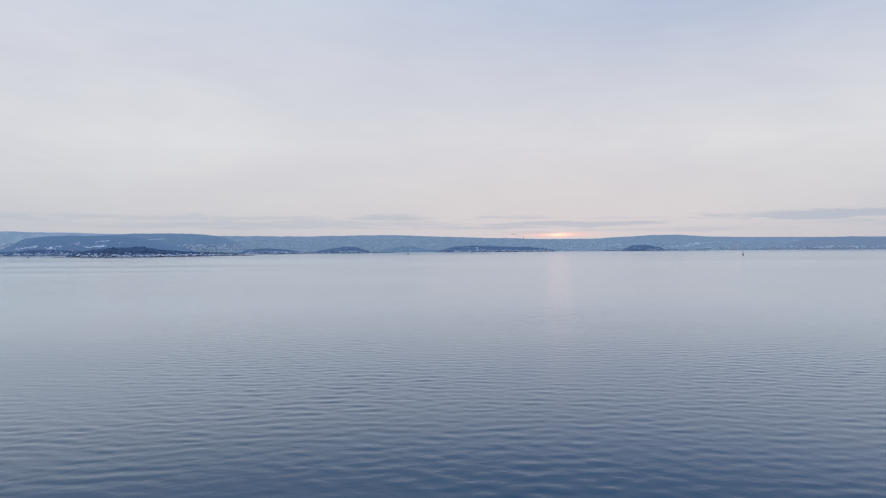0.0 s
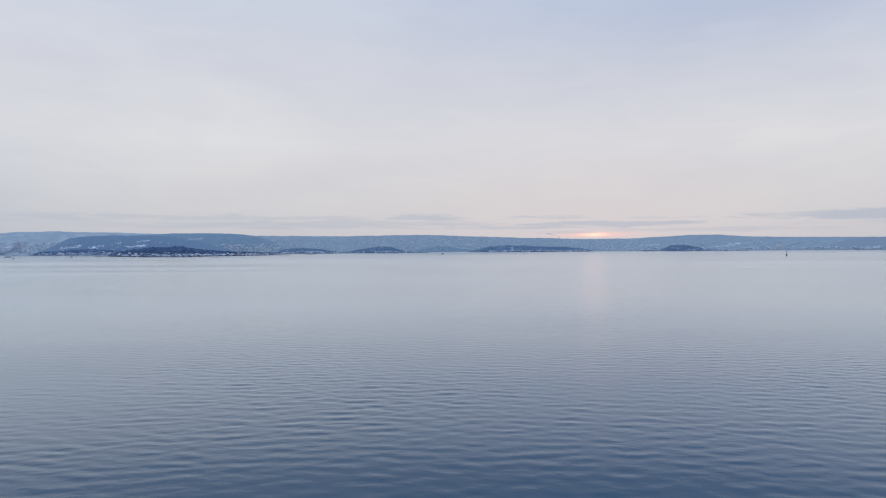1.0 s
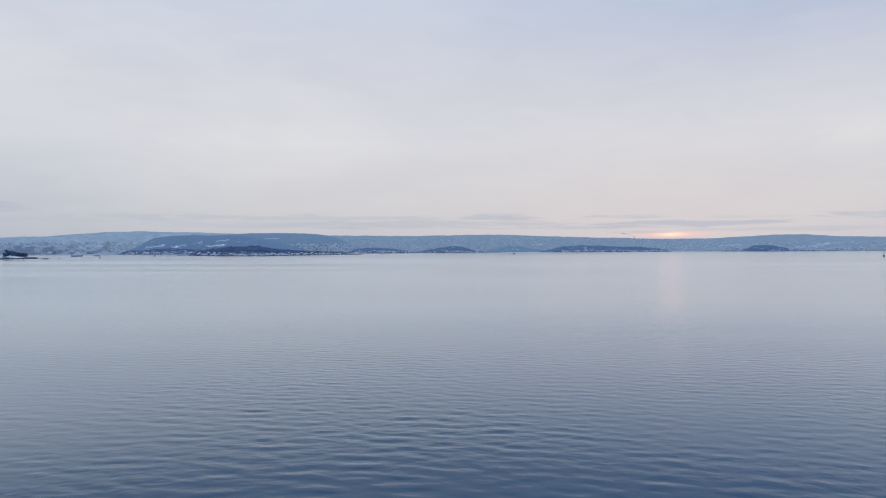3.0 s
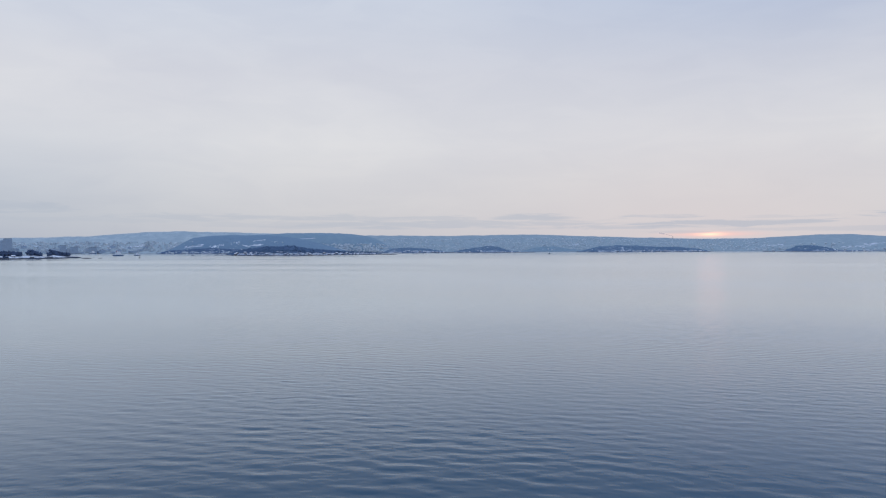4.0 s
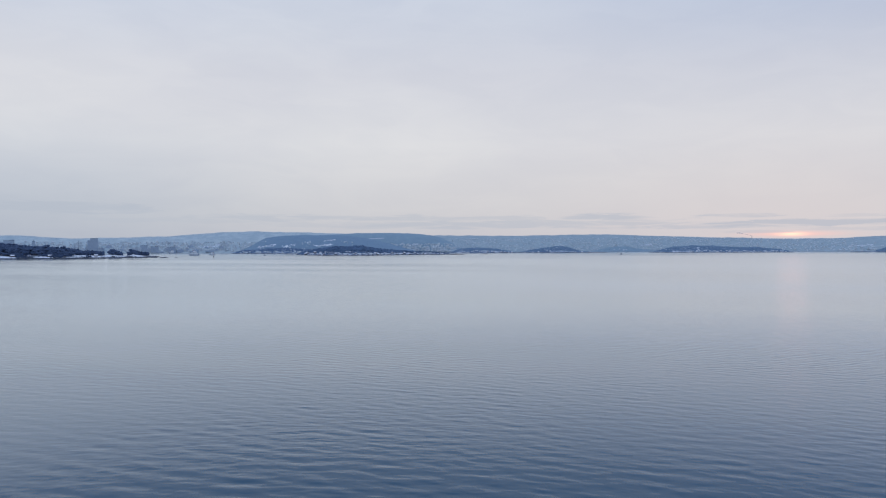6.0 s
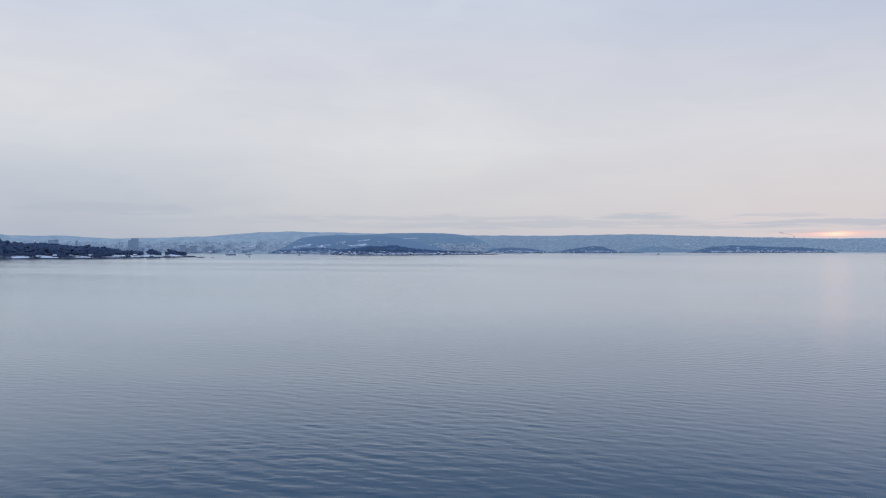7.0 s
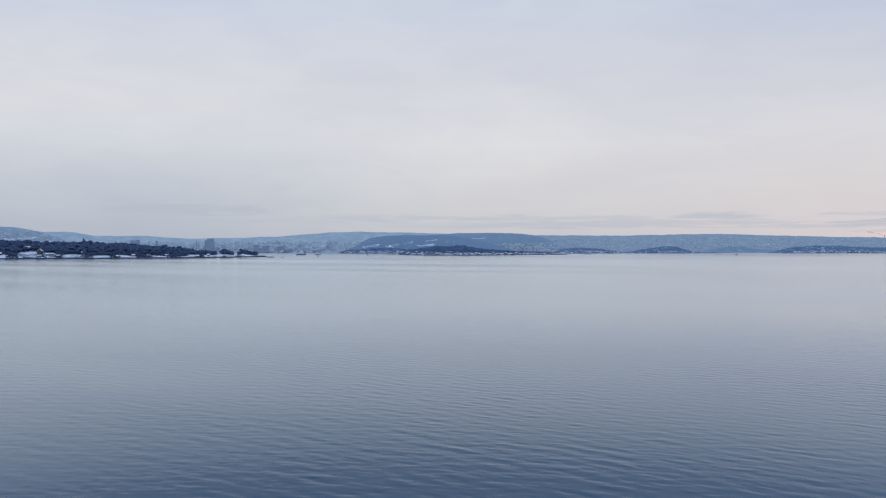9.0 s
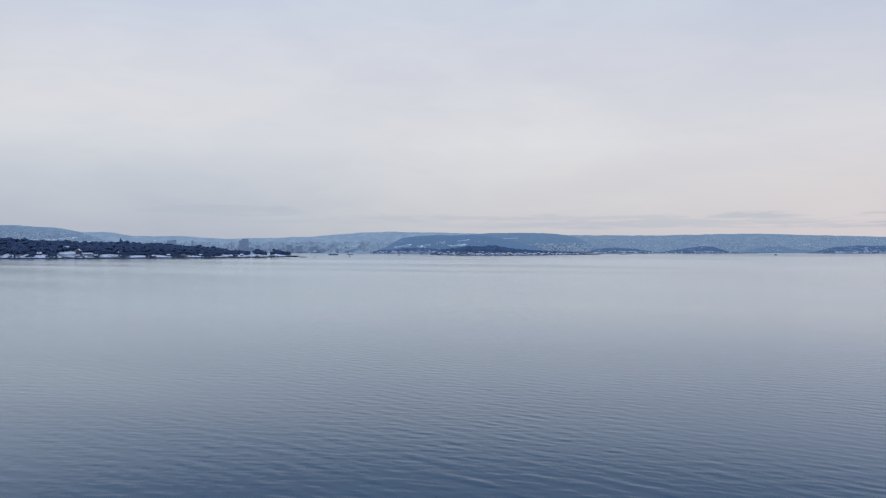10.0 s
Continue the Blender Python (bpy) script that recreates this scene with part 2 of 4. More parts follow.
# most wall, rock and ship colours below carry the blue cast of haze
WHITE_WALL = material("white_boards", two_tone((0.62, 0.67, 0.73), (0.72, 0.77, 0.83), 0.4))
RED_WALL = material("red_boards", two_tone((0.095, 0.075, 0.09), (0.13, 0.095, 0.11), 0.5))
OCHRE_WALL = material("brown_boards", two_tone((0.09, 0.09, 0.105), (0.13, 0.122, 0.135), 0.5))
# town block render, paled with the same painted-in haze
BLUE_WALL = material("pale_render", two_tone((0.47, 0.56, 0.65), (0.57, 0.64, 0.71), 0.2))
GREY_WALL = material("grey_render", two_tone((0.19, 0.23, 0.29), (0.28, 0.32, 0.38), 0.2))
DARK_ROOF = material("dark_tiles", two_tone((0.045, 0.055, 0.075), (0.09, 0.105, 0.13), 0.6))
GLASS = material("window_glass", dark_glass)
# window tone far paler than glass, with haze mixed into the colour
TOWN_GLASS = material("town_windows", two_tone((0.34, 0.425, 0.525), (0.39, 0.475, 0.565), 0.3, 0.3))
ROCK = material("wet_rock", two_tone((0.042, 0.058, 0.095), (0.08, 0.105, 0.155), 0.3, relief=0.3))
HULL = material("ship_paint_dark", two_tone((0.03, 0.095, 0.22), (0.045, 0.12, 0.26), 0.3, 0.45))
DECK = material("ship_paint_white", two_tone((0.84, 0.89, 0.94), (0.88, 0.92, 0.96), 0.3, 0.45))
RED_PAINT = material("red_paint", two_tone((0.35, 0.04, 0.03), (0.45, 0.06, 0.04), 0.8, 0.5))
IRON = material("dark_iron", two_tone((0.03, 0.04, 0.06), (0.06, 0.07, 0.09), 0.8, 0.6))
CONCRETE = material("concrete", two_tone((0.25, 0.29, 0.34), (0.34, 0.38, 0.43), 0.5))


# ---- helpers for shapes ----
def part(name, bm, mat, parent, label=""):
    me = bpy.data.meshes.new(name)
    bm.to_mesh(me)
    bm.free()
    me.materials.append(mat)
    ob = new(name, me)
    ob.parent = parent
    if label:
        ob["label"] = label
    return ob


def box(bm, x0, x1, y0, y1, z0, z1):
    vs = [bm.verts.new((x, y, z)) for z in (z0, z1) for x, y in ((x0, y0), (x1, y0), (x1, y1), (x0, y1))]
    for f in ((3, 2, 1, 0), (4, 5, 6, 7), (0, 1, 5, 4), (1, 2, 6, 5), (2, 3, 7, 6), (3, 0, 4, 7)):
        bm.faces.new([vs[i] for i in f])
    return bm


def lathe(bm, rings, sides=12, cx=0.0, cy=0.0):
    """A turned shape from (radius, height) rings, closed at both ends."""
    rows = [[bm.verts.new((cx + r * math.cos(2 * math.pi * i / sides), cy + r * math.sin(2 * math.pi * i / sides), z)) for i in range(sides)] for r, z in rings]
    for a, b in zip(rows, rows[1:]):
        for i in range(sides):
            bm.faces.new((a[i], a[(i + 1) % sides], b[(i + 1) % sides], b[i]))
    bm.faces.new(rows[0][::-1])
    bm.faces.new(rows[-1])
    return bm


def ripples(x, y, seed, size, n=7):
    """Smooth uneven relief between about -1 and 1: a few crossing waves of random direction."""
    r = np.random.RandomState(seed)
    v = 0.0
    for i in range(n):
        a, ph, s = r.uniform(0, 2 * math.pi), r.uniform(0, 2 * math.pi), size * r.uniform(0.35, 1.3)
        v = v + np.sin((x * math.cos(a) + y * math.sin(a)) * 2 * math.pi / s + ph)
    return v / n * 1.6


def grid_mesh(name, X, Y, Z, mat, smooth=True):
    rows, cols = X.shape
    co = np.stack([X, Y, Z], -1).reshape(-1, 3).astype(np.float32)
    idx = np.arange(rows * cols).reshape(rows, cols)
    f = np.stack([idx[:-1, :-1], idx[:-1, 1:], idx[1:, 1:], idx[1:, :-1]], -1).reshape(-1, 4)[:, ::-1]
    me = bpy.data.meshes.new(name)
    me.vertices.add(len(co))
    me.vertices.foreach_set("co", co.ravel())
    me.loops.add(f.size)
    me.loops.foreach_set("vertex_index", f.ravel().astype(np.int32))
    me.polygons.add(len(f))
    me.polygons.foreach_set("loop_start", np.arange(0, f.size, 4, dtype=np.int32))
    me.polygons.foreach_set("use_smooth", np.full(len(f), smooth))
    me.materials.append(mat)
    me.update(calc_edges=True)
    me.validate()
    return me


def scatter_mesh(name, shapes, spots, mats, smooth=False):
    """One mesh of many copies of the shapes (vertices, faces, material slots) at spots (shape, x, y, z, turn, width, height)."""
    V, F, M, base = [], [], [], 0
    for kind, x, y, z, turn, w, h in spots:
        v, f, m = shapes[kind]
        c, s = math.cos(turn), math.sin(turn)
        q = np.empty_like(v)
        q[:, 0] = (v[:, 0] * c - v[:, 1] * s) * w + x
        q[:, 1] = (v[:, 0] * s + v[:, 1] * c) * w + y
        q[:, 2] = v[:, 2] * h + z
        V.append(q)
        F.extend([tuple(i + base for i in face) for face in f])
        M.extend(m)
        base += len(v)
    me = bpy.data.meshes.new(name)
    me.from_pydata(np.concatenate(V).tolist(), [], F)
    for mt in mats:
        me.materials.append(mt)
    me.polygons.foreach_set("material_index", np.array(M, dtype=np.int32))
    me.polygons.foreach_set("use_smooth", np.full(len(F), smooth))
    me.update()
    return me


def polar(az, d):
    a = np.radians(az)
    return d * np.sin(a), d * np.cos(a)


# ---- the fjord ----
def build_water():
    ang = np.concatenate([np.arange(-180, -66, 6.0), np.arange(-66, 42, 0.16), np.arange(42, 181, 6.0)])
    r = [0.0, 10, 25, 40, 48, 50]
    while r[-1] < 5600:
        r.append(r[-1] + max(0.2, r[-1] * (0.0014 if r[-1] < 330 else 0.0025 if r[-1] < 560 else 0.02)))
    R, A = np.meshgrid(np.array(r), np.radians(ang), indexing="ij")
    X, Y = R * np.sin(A), R * np.cos(A)
    Z = np.zeros_like(X)
    rs = np.random.RandomState(4)
    step = np.maximum(np.gradient(np.array(r))[:, None], R * radians(0.16) * 0.42)
    for i in range(40):
        lam = 1.9 * (4.6 / 1.9) ** rs.beta(1.6, 1.4)
        turn = radians(rs.normal(-8, 22) if i % 3 else rs.normal(28, 16))
        slope = 0.0055 * min(1.0, (3.4 / lam) ** 1.5)
        fade = np.clip((205 - R) / 90, 0.10, 1) * np.clip((560 - R) / 200, 0, 1)
        Z += fade * slope * lam / (2 * math.pi) * np.sin((X * math.sin(turn) + Y * math.cos(turn)) * 2 * math.pi / lam + rs.uniform(0, 6.3))
    for i in range(90):
        long = i < 40
        lam = 1.1 * (2.9 / 1.1) ** rs.beta(1.5, 1.6) if long else 0.6 * (1.15 / 0.6) ** rs.beta(1.5, 1.3)
        turn = radians(rs.normal(-14, 40) if i % 3 else rs.normal(40, 30))
        slope = 0.0053 * min(1.0, (2.4 / lam) ** 1.5) if long else 0.0064
        fade = np.clip(lam / (1.9 * step) - 0.8, 0, 1) * np.clip((R - 30) / 130, 0.4, 0.92)
        if long:
            fade = fade * np.clip((380 - R) / 160, 0.25, 1)
        Z += fade * slope * lam / (2 * math.pi) * np.sin((X * math.sin(turn) + Y * math.cos(turn)) * 2 * math.pi / lam + rs.uniform(0, 6.3))
    Z *= np.clip(0.89 + 0.45 * ripples(X, Y * 1.6, 9, 110), 0.4, 1.5)
    seen = (ang > -66) & (ang < 42)
    Z *= seen[None, :] * (R > 49) * np.clip((560 - R) / 300, 0, 1) ** 1.2
    ob = new("water", grid_mesh("water", X, Y, Z, WATER))
    return tagged(ob, "calm blue-grey fjord water with low crossing ripples", "water", kind="structure")


build_water()


# ---- land ----
class Land:
    """A hill or an island: a shore, a ridge whose height follows the compass, and a back that falls to the water."""

    def __init__(self, name, label, category, near, back, crest, ridge, mat, seed, wobble=25.0, relief=0.10, steep=1.0, cut=0.35, rows=36, canopy=0.0, bank=0.0, span=None):
        self.near, self.back, self.crest, self.seed = near, back, crest, seed
        self.ra, self.rz = np.array([p[0] for p in ridge], float), np.array([p[1] for p in ridge], float)
        self.wobble, self.relief, self.steep, self.canopy, self.bank = wobble, relief, steep, canopy, bank
        a0, a1 = span or (self.ra[0], self.ra[-1])
        cols = int((a1 - a0) / (cut / 4)) + 2 if not canopy else int((a1 - a0) / 0.045)
        A, U = np.meshgrid(np.linspace(a0, a1, cols), np.linspace(0, 1, rows), indexing="xy")
        D = self.shore(A) + U * (self.back - self.shore(A))
        X, Y = polar(A, D)
        Z = self.height(A, D)
        if canopy:
            lumps = ripples(X, Y, seed + 5, 26) + 0.7 * ripples(X, Y, seed + 6, 13)
            Z = Z + canopy * lumps * np.clip(Z / 12, 0, 1)
        me = grid_mesh(name, X[:, ::-1], Y[:, ::-1], Z[:, ::-1], mat)
        me.flip_normals()
        self.ob = tagged(new(name, me), label, category, kind="structure")

    def shore(self, az):
        x, y = polar(az, 3000.0)
        near = np.interp(az, [p[0] for p in self.near], [p[1] for p in self.near])
        return near + self.wobble * ripples(x, y, self.seed, 260)

    def height(self, az, d):
        az, d = np.asarray(az, float), np.asarray(d, float)
        top = np.interp(az, self.ra, self.rz)
        s = self.shore(az)
        u = (d - s) / (self.back - s)
        rise = np.clip(u / self.crest, 0, 1)
        shape = np.where(u < self.crest, np.sin(rise * math.pi / 2) ** self.steep, np.cos(np.clip((u - self.crest) / (1 - self.crest), 0, 1) * math.pi / 2))
        x, y = polar(az, d)
        rough = top * self.relief * ripples(x, y, self.seed + 1, 240) + top * self.relief * 0.5 * ripples(x, y, self.seed + 2, 90)
        lift = self.bank * np.clip((d - s) / 30, 0, 1) * np.clip(1 - 2 * u, 0, 1) * np.clip(top / 6, 0, 1)
        return np.where(u <= 0.001, -2.0, (top + rough) * shape - 0.6 * (1 - shape) + lift)


RIDGE = [(-70, 165), (-58.3, 158), (-55, 147), (-53.2, 122), (-51.8, 124), (-50, 102), (-46.5, 101), (-43.7, 86), (-40, 94), (-37, 102),
         (-33.5, 127), (-31.5, 133), (-26, 123), (-20.8, 112), (-17.4, 106), (-15.6, 105), (-11.7, 101), (-7.8, 104), (-5.6, 108), (-2.9, 104), (-0.2, 94),
         (3.4, 84), (6.1, 78), (9.2, 71), (12.3, 72), (14, 80), (16.1, 90), (18.1, 88), (20.6, 75), (23.3, 71), (27, 66), (40, 60)]
FAR_SHORE = [(-70, 4450), (-36, 4420), (-14, 4330), (7, 4250), (11, 3980), (40, 3900)]
# the far lands wear ground colours with the haze mixed in
far_hills = Land("hill_far", "long haze-tinted wooded ridge with scattered houses and snow beyond the fjord", "hill",
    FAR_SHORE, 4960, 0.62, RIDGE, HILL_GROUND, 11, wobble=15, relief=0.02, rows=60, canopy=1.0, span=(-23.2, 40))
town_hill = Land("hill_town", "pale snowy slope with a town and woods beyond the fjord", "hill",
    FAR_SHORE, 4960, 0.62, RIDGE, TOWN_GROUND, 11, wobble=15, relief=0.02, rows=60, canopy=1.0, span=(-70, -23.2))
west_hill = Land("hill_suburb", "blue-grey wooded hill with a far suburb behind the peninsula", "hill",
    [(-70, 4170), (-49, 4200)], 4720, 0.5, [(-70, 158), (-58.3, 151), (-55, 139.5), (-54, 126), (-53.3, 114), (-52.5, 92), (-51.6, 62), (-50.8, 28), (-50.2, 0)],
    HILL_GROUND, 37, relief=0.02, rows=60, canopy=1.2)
back_hill = Land("hill_grey", "haze-tinted wooded hill with a few clearings above the far shore", "hill",
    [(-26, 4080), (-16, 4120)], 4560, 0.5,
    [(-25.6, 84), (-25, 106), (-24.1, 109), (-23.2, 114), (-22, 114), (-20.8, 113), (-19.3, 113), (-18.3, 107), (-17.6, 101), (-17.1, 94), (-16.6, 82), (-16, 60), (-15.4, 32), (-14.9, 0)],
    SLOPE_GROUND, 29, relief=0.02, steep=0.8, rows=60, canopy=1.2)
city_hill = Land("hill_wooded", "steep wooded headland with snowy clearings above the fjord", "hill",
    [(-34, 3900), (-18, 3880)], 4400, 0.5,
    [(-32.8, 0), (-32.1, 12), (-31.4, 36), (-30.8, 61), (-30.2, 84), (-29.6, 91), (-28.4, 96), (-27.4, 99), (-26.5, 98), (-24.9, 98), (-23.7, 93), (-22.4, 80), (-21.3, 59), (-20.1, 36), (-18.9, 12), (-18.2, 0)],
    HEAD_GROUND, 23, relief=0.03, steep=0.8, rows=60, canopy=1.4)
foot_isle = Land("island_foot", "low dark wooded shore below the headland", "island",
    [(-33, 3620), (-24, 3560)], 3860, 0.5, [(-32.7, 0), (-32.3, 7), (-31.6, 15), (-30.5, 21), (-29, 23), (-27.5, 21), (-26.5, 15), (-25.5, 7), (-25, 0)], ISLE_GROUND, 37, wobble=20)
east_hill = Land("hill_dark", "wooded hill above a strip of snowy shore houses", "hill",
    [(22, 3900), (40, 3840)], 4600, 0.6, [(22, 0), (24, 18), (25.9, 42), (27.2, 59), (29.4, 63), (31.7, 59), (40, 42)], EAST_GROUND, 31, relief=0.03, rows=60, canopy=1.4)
home_isle = Land("island_houses", "low island with dark woods, snowy shore and many cabins", "island",
    [(-28.5, 2640), (-26, 2390), (-22.8, 2280), (-19, 2390), (-15, 2540)], 2900, 0.62,
    [(-27.8, 0), (-27.2, 6), (-26.4, 14), (-25.5, 20), (-24.7, 23.5), (-22.6, 24), (-21.9, 19), (-21.3, 14.5), (-20.2, 11), (-18.8, 7.5), (-17.5, 6), (-16.6, 4.5), (-15.4, 0)], ISLE_GROUND, 41, wobble=26, steep=1.2)
cabin_isle = Land("island_cabins", "small wooded island dotted with cabins", "island",
    [(-17, 3320), (-10, 3320)], 3700, 0.55, [(-16.4, 0), (-15.8, 5), (-15.2, 17), (-14.3, 21), (-13.5, 22.5), (-12.6, 19), (-11.7, 10), (-10.9, 3), (-10.4, 0)], ISLE_GROUND, 47)
dome_isle = Land("island_dome", "round wooded island with a low rocky spit", "island",
    [(-11, 3420), (-3.5, 3400)], 3780, 0.5, [(-10.7, 0), (-9.8, 9), (-8.7, 20), (-7.8, 27), (-7.1, 28), (-6.7, 22), (-6.2, 11), (-5.7, 4), (-4.6, 2.5), (-3.8, 0)], ISLE_GROUND, 53)
back_isle = Land("island_back", "low wooded island behind the others", "island",
    [(-6, 4030), (1, 4030)], 4300, 0.5, [(-5.2, 0), (-4.7, 8), (-4.2, 16), (-3.8, 24), (-3.1, 29), (-2.4, 27), (-1.7, 18), (-0.6, 8), (0.2, 0)], SLOPE_GROUND, 59)
long_isle = Land("island_long", "long dark wooded island with white houses along its shore", "island",
    [(-1.5, 3440), (9.5, 3480)], 3860, 0.5, [(-0.8, 0), (-0.4, 3), (0.3, 13), (0.95, 25), (2.3, 30), (3.9, 26), (5.7, 22), (6.8, 20), (7.9, 12.5), (8.6, 7), (9.1, 0)], ISLE_GROUND, 61)
hump_isle = Land("island_hump", "small dark wooded island with a low spit", "island",
    [(12, 3600), (21, 3640)], 3960, 0.5, [(12.6, 0), (13.2, 2.2), (13.9, 2.5), (14.4, 11), (14.8, 22), (15.5, 26), (15.9, 27), (16.3, 22), (16.7, 16), (17.3, 6), (18.7, 4), (19.9, 3), (20.4, 0)], ISLE_GROUND, 67)
near_land = Land("island_wooded", "wooded peninsula with snow along its rocky shore", "island",
    [(-75, 2050), (-57, 1990), (-52, 1905), (-46.5, 1880), (-42.5, 1890), (-39.5, 1960), (-38.4, 2050), (-37.5, 2150)], 2400, 0.45,
    [(-75, 44), (-60, 41), (-57.2, 38), (-56, 35), (-55, 31), (-53.9, 29.5), (-52.2, 27), (-51, 28), (-49.5, 28), (-48.6, 26), (-47.6, 25.5), (-47, 22), (-46.3, 19.5), (-45.5, 18), (-44.8, 17),
     (-43.6, 13.5), (-42.4, 8.5), (-41.6, 8.5), (-41, 6), (-40.5, 9.5), (-40.2, 9), (-39.8, 5), (-39.6, 4), (-39.1, 9.5), (-38.7, 8), (-38.2, 4.5), (-37.7, 2.5), (-37.4, 0)],
    NEAR_GROUND, 71, wobble=12, steep=1.3, rows=60, bank=3.4)


# ---- shapes for woods and far houses ----
def crown_conifer(seed, sides=6, tiers=3):
    r = random.Random(seed)
    v, f, m = [], [], []
    for i in range(4):
        a = i * math.pi / 2
        v.append((0.07 * math.cos(a), 0.07 * math.sin(a), -0.08))
        v.append((0.05 * math.cos(a), 0.05 * math.sin(a), 0.25))
    for i in range(4):
        f.append((2 * i, 2 * ((i + 1) % 4), 2 * ((i + 1) % 4) + 1, 2 * i + 1))
        m.append(1)
    for t in range(tiers):
        base, z0 = len(v), 0.12 + 0.27 * t
        z1 = min(1.0, z0 + 0.46 + (0.1 if t == tiers - 1 else 0))
        rad = 0.5 * (1 - 0.27 * t)
        for i in range(sides):
            a = 2 * math.pi * (i + r.uniform(-0.25, 0.25)) / sides
            q = rad * r.uniform(0.7, 1.15)
            v.append((q * math.cos(a), q * math.sin(a), z0 + r.uniform(-0.05, 0.05)))
        v.append((r.uniform(-0.03, 0.03), r.uniform(-0.03, 0.03), z1))
        for i in range(sides):
            f.append((base + i, base + (i + 1) % sides, base + sides))
            m.append(0)
        f.append(tuple(base + i for i in range(sides))[::-1])
        m.append(0)
    return np.array(v), f, m


def crown_round(seed, lumps=4):
    """A pine or bare broadleaf: a forked trunk under several uneven clumps."""
    r = random.Random(seed)
    v, f, m = [], [], []
    for i in range(5):
        a = i * 2 * math.pi / 5
        v.append((0.06 * math.cos(a), 0.06 * math.sin(a), -0.08))
        v.append((0.035 * math.cos(a) + 0.03, 0.035 * math.sin(a), 0.6))
    for i in range(5):
        f.append((2 * i, 2 * ((i + 1) % 5), 2 * ((i + 1) % 5) + 1, 2 * i + 1))
        m.append(1)
    bm = bmesh.new()
    bmesh.ops.create_icosphere(bm, subdivisions=1, radius=1)
    bv, bf = [tuple(q.co) for q in bm.verts], [tuple(q.index for q in face.verts) for face in bm.faces]
    bm.free()
    for i in range(lumps):
        a, base = 2 * math.pi * i / lumps + r.uniform(-0.4, 0.4), len(v)
        cx, cy, cz = 0.22 * math.cos(a), 0.22 * math.sin(a), r.uniform(0.5, 0.8)
        s = r.uniform(0.2, 0.33)
        for x, y, z in bv:
            q = s * r.uniform(0.7, 1.25)
            v.append((cx + x * q, cy + y * q, cz + z * q * 0.65))
        f.extend([tuple(k + base for k in face) for face in bf])
        m.extend([0] * len(bf))
    return np.array(v), f, m


def crown_clump(seed):
    """A stand of trees seen from afar: low uneven domes that close to the ground."""
    r = random.Random(seed)
    bm = bmesh.new()
    bmesh.ops.create_icosphere(bm, subdivisions=1, radius=1)
    bv, bf = [tuple(q.co) for q in bm.verts], [tuple(q.index for q in face.verts) for face in bm.faces]
    bm.free()
    v, f, m = [], [], []
    for i in range(3):
        cx, cy, base = r.uniform(-0.3, 0.3), r.uniform(-0.3, 0.3), len(v)
        s = r.uniform(0.25, 0.4)
        for x, y, z in bv:
            q = s * r.uniform(0.75, 1.2)
            v.append((cx + x * q, cy + y * q, 0.15 + z * q * 1.6))
        f.extend([tuple(j + base for j in face) for face in bf])
        m.extend([0] * len(bf))
    return np.array(v), f, m


def plain_house(ratio, wall, gable):
    """A far house, one wide: walls, two roof slopes with eaves and closed gables."""
    a, b = 0.5, 0.5 * ratio
    v = [(-a, -b, -0.3), (a, -b, -0.3), (a, b, -0.3), (-a, b, -0.3), (-a, -b, wall), (a, -b, wall), (a, b, wall), (-a, b, wall), (-a, 0, gable), (a, 0, gable)]
    f = [(0, 1, 5, 4), (1, 2, 6, 5), (2, 3, 7, 6), (3, 0, 4, 7), (5, 6, 9), (7, 4, 8)]
    m = [0] * 6
    e, k = 0.56, 0.58 * ratio
    drop = wall - (gable - wall) * 0.16
    v += [(-e, -k, drop), (e, -k, drop), (e, 0, gable + 0.03), (-e, 0, gable + 0.03), (e, k, drop), (-e, k, drop)]
    f += [(10, 11, 12, 13), (13, 12, 14, 15), (11, 10, 15, 14)]
    m += [1, 1, 1]
    return np.array(v, float), f, m


def plain_block(ratio):
    """A far block of flats: walls, a flat snowy roof and a stair head."""
    a, b = 0.5, 0.5 * ratio
    v, f, m = [], [], []
    for x0, x1, y0, y1, z0, z1 in ((-a, a, -b, b, -0.3, 1.0), (-0.12, 0.08, -b * 0.4, b * 0.3, 1.0, 1.12)):
        n = len(v)
        v += [(x, y, z) for z in (z0, z1) for x, y in ((x0, y0), (x1, y0), (x1, y1), (x0, y1))]
        f += [tuple(i + n for i in q) for q in ((0, 1, 5, 4), (1, 2, 6, 5), (2, 3, 7, 6), (3, 0, 4, 7), (4, 5, 6, 7))]
        m += [0, 0, 0, 0, 1]
    return np.array(v, float), f, m


CONIFERS = [crown_conifer(s) for s in range(5)]
ROUNDS = [crown_round(s + 40) for s in range(5)]
FAR_TREES = [crown_clump(s + 60) for s in range(6)]


def clear_of(az, d, holes):
    return all(((az - a) / wa) ** 2 + ((d - q) / wd) ** 2 > 1 for a, q, wa, wd in holes)


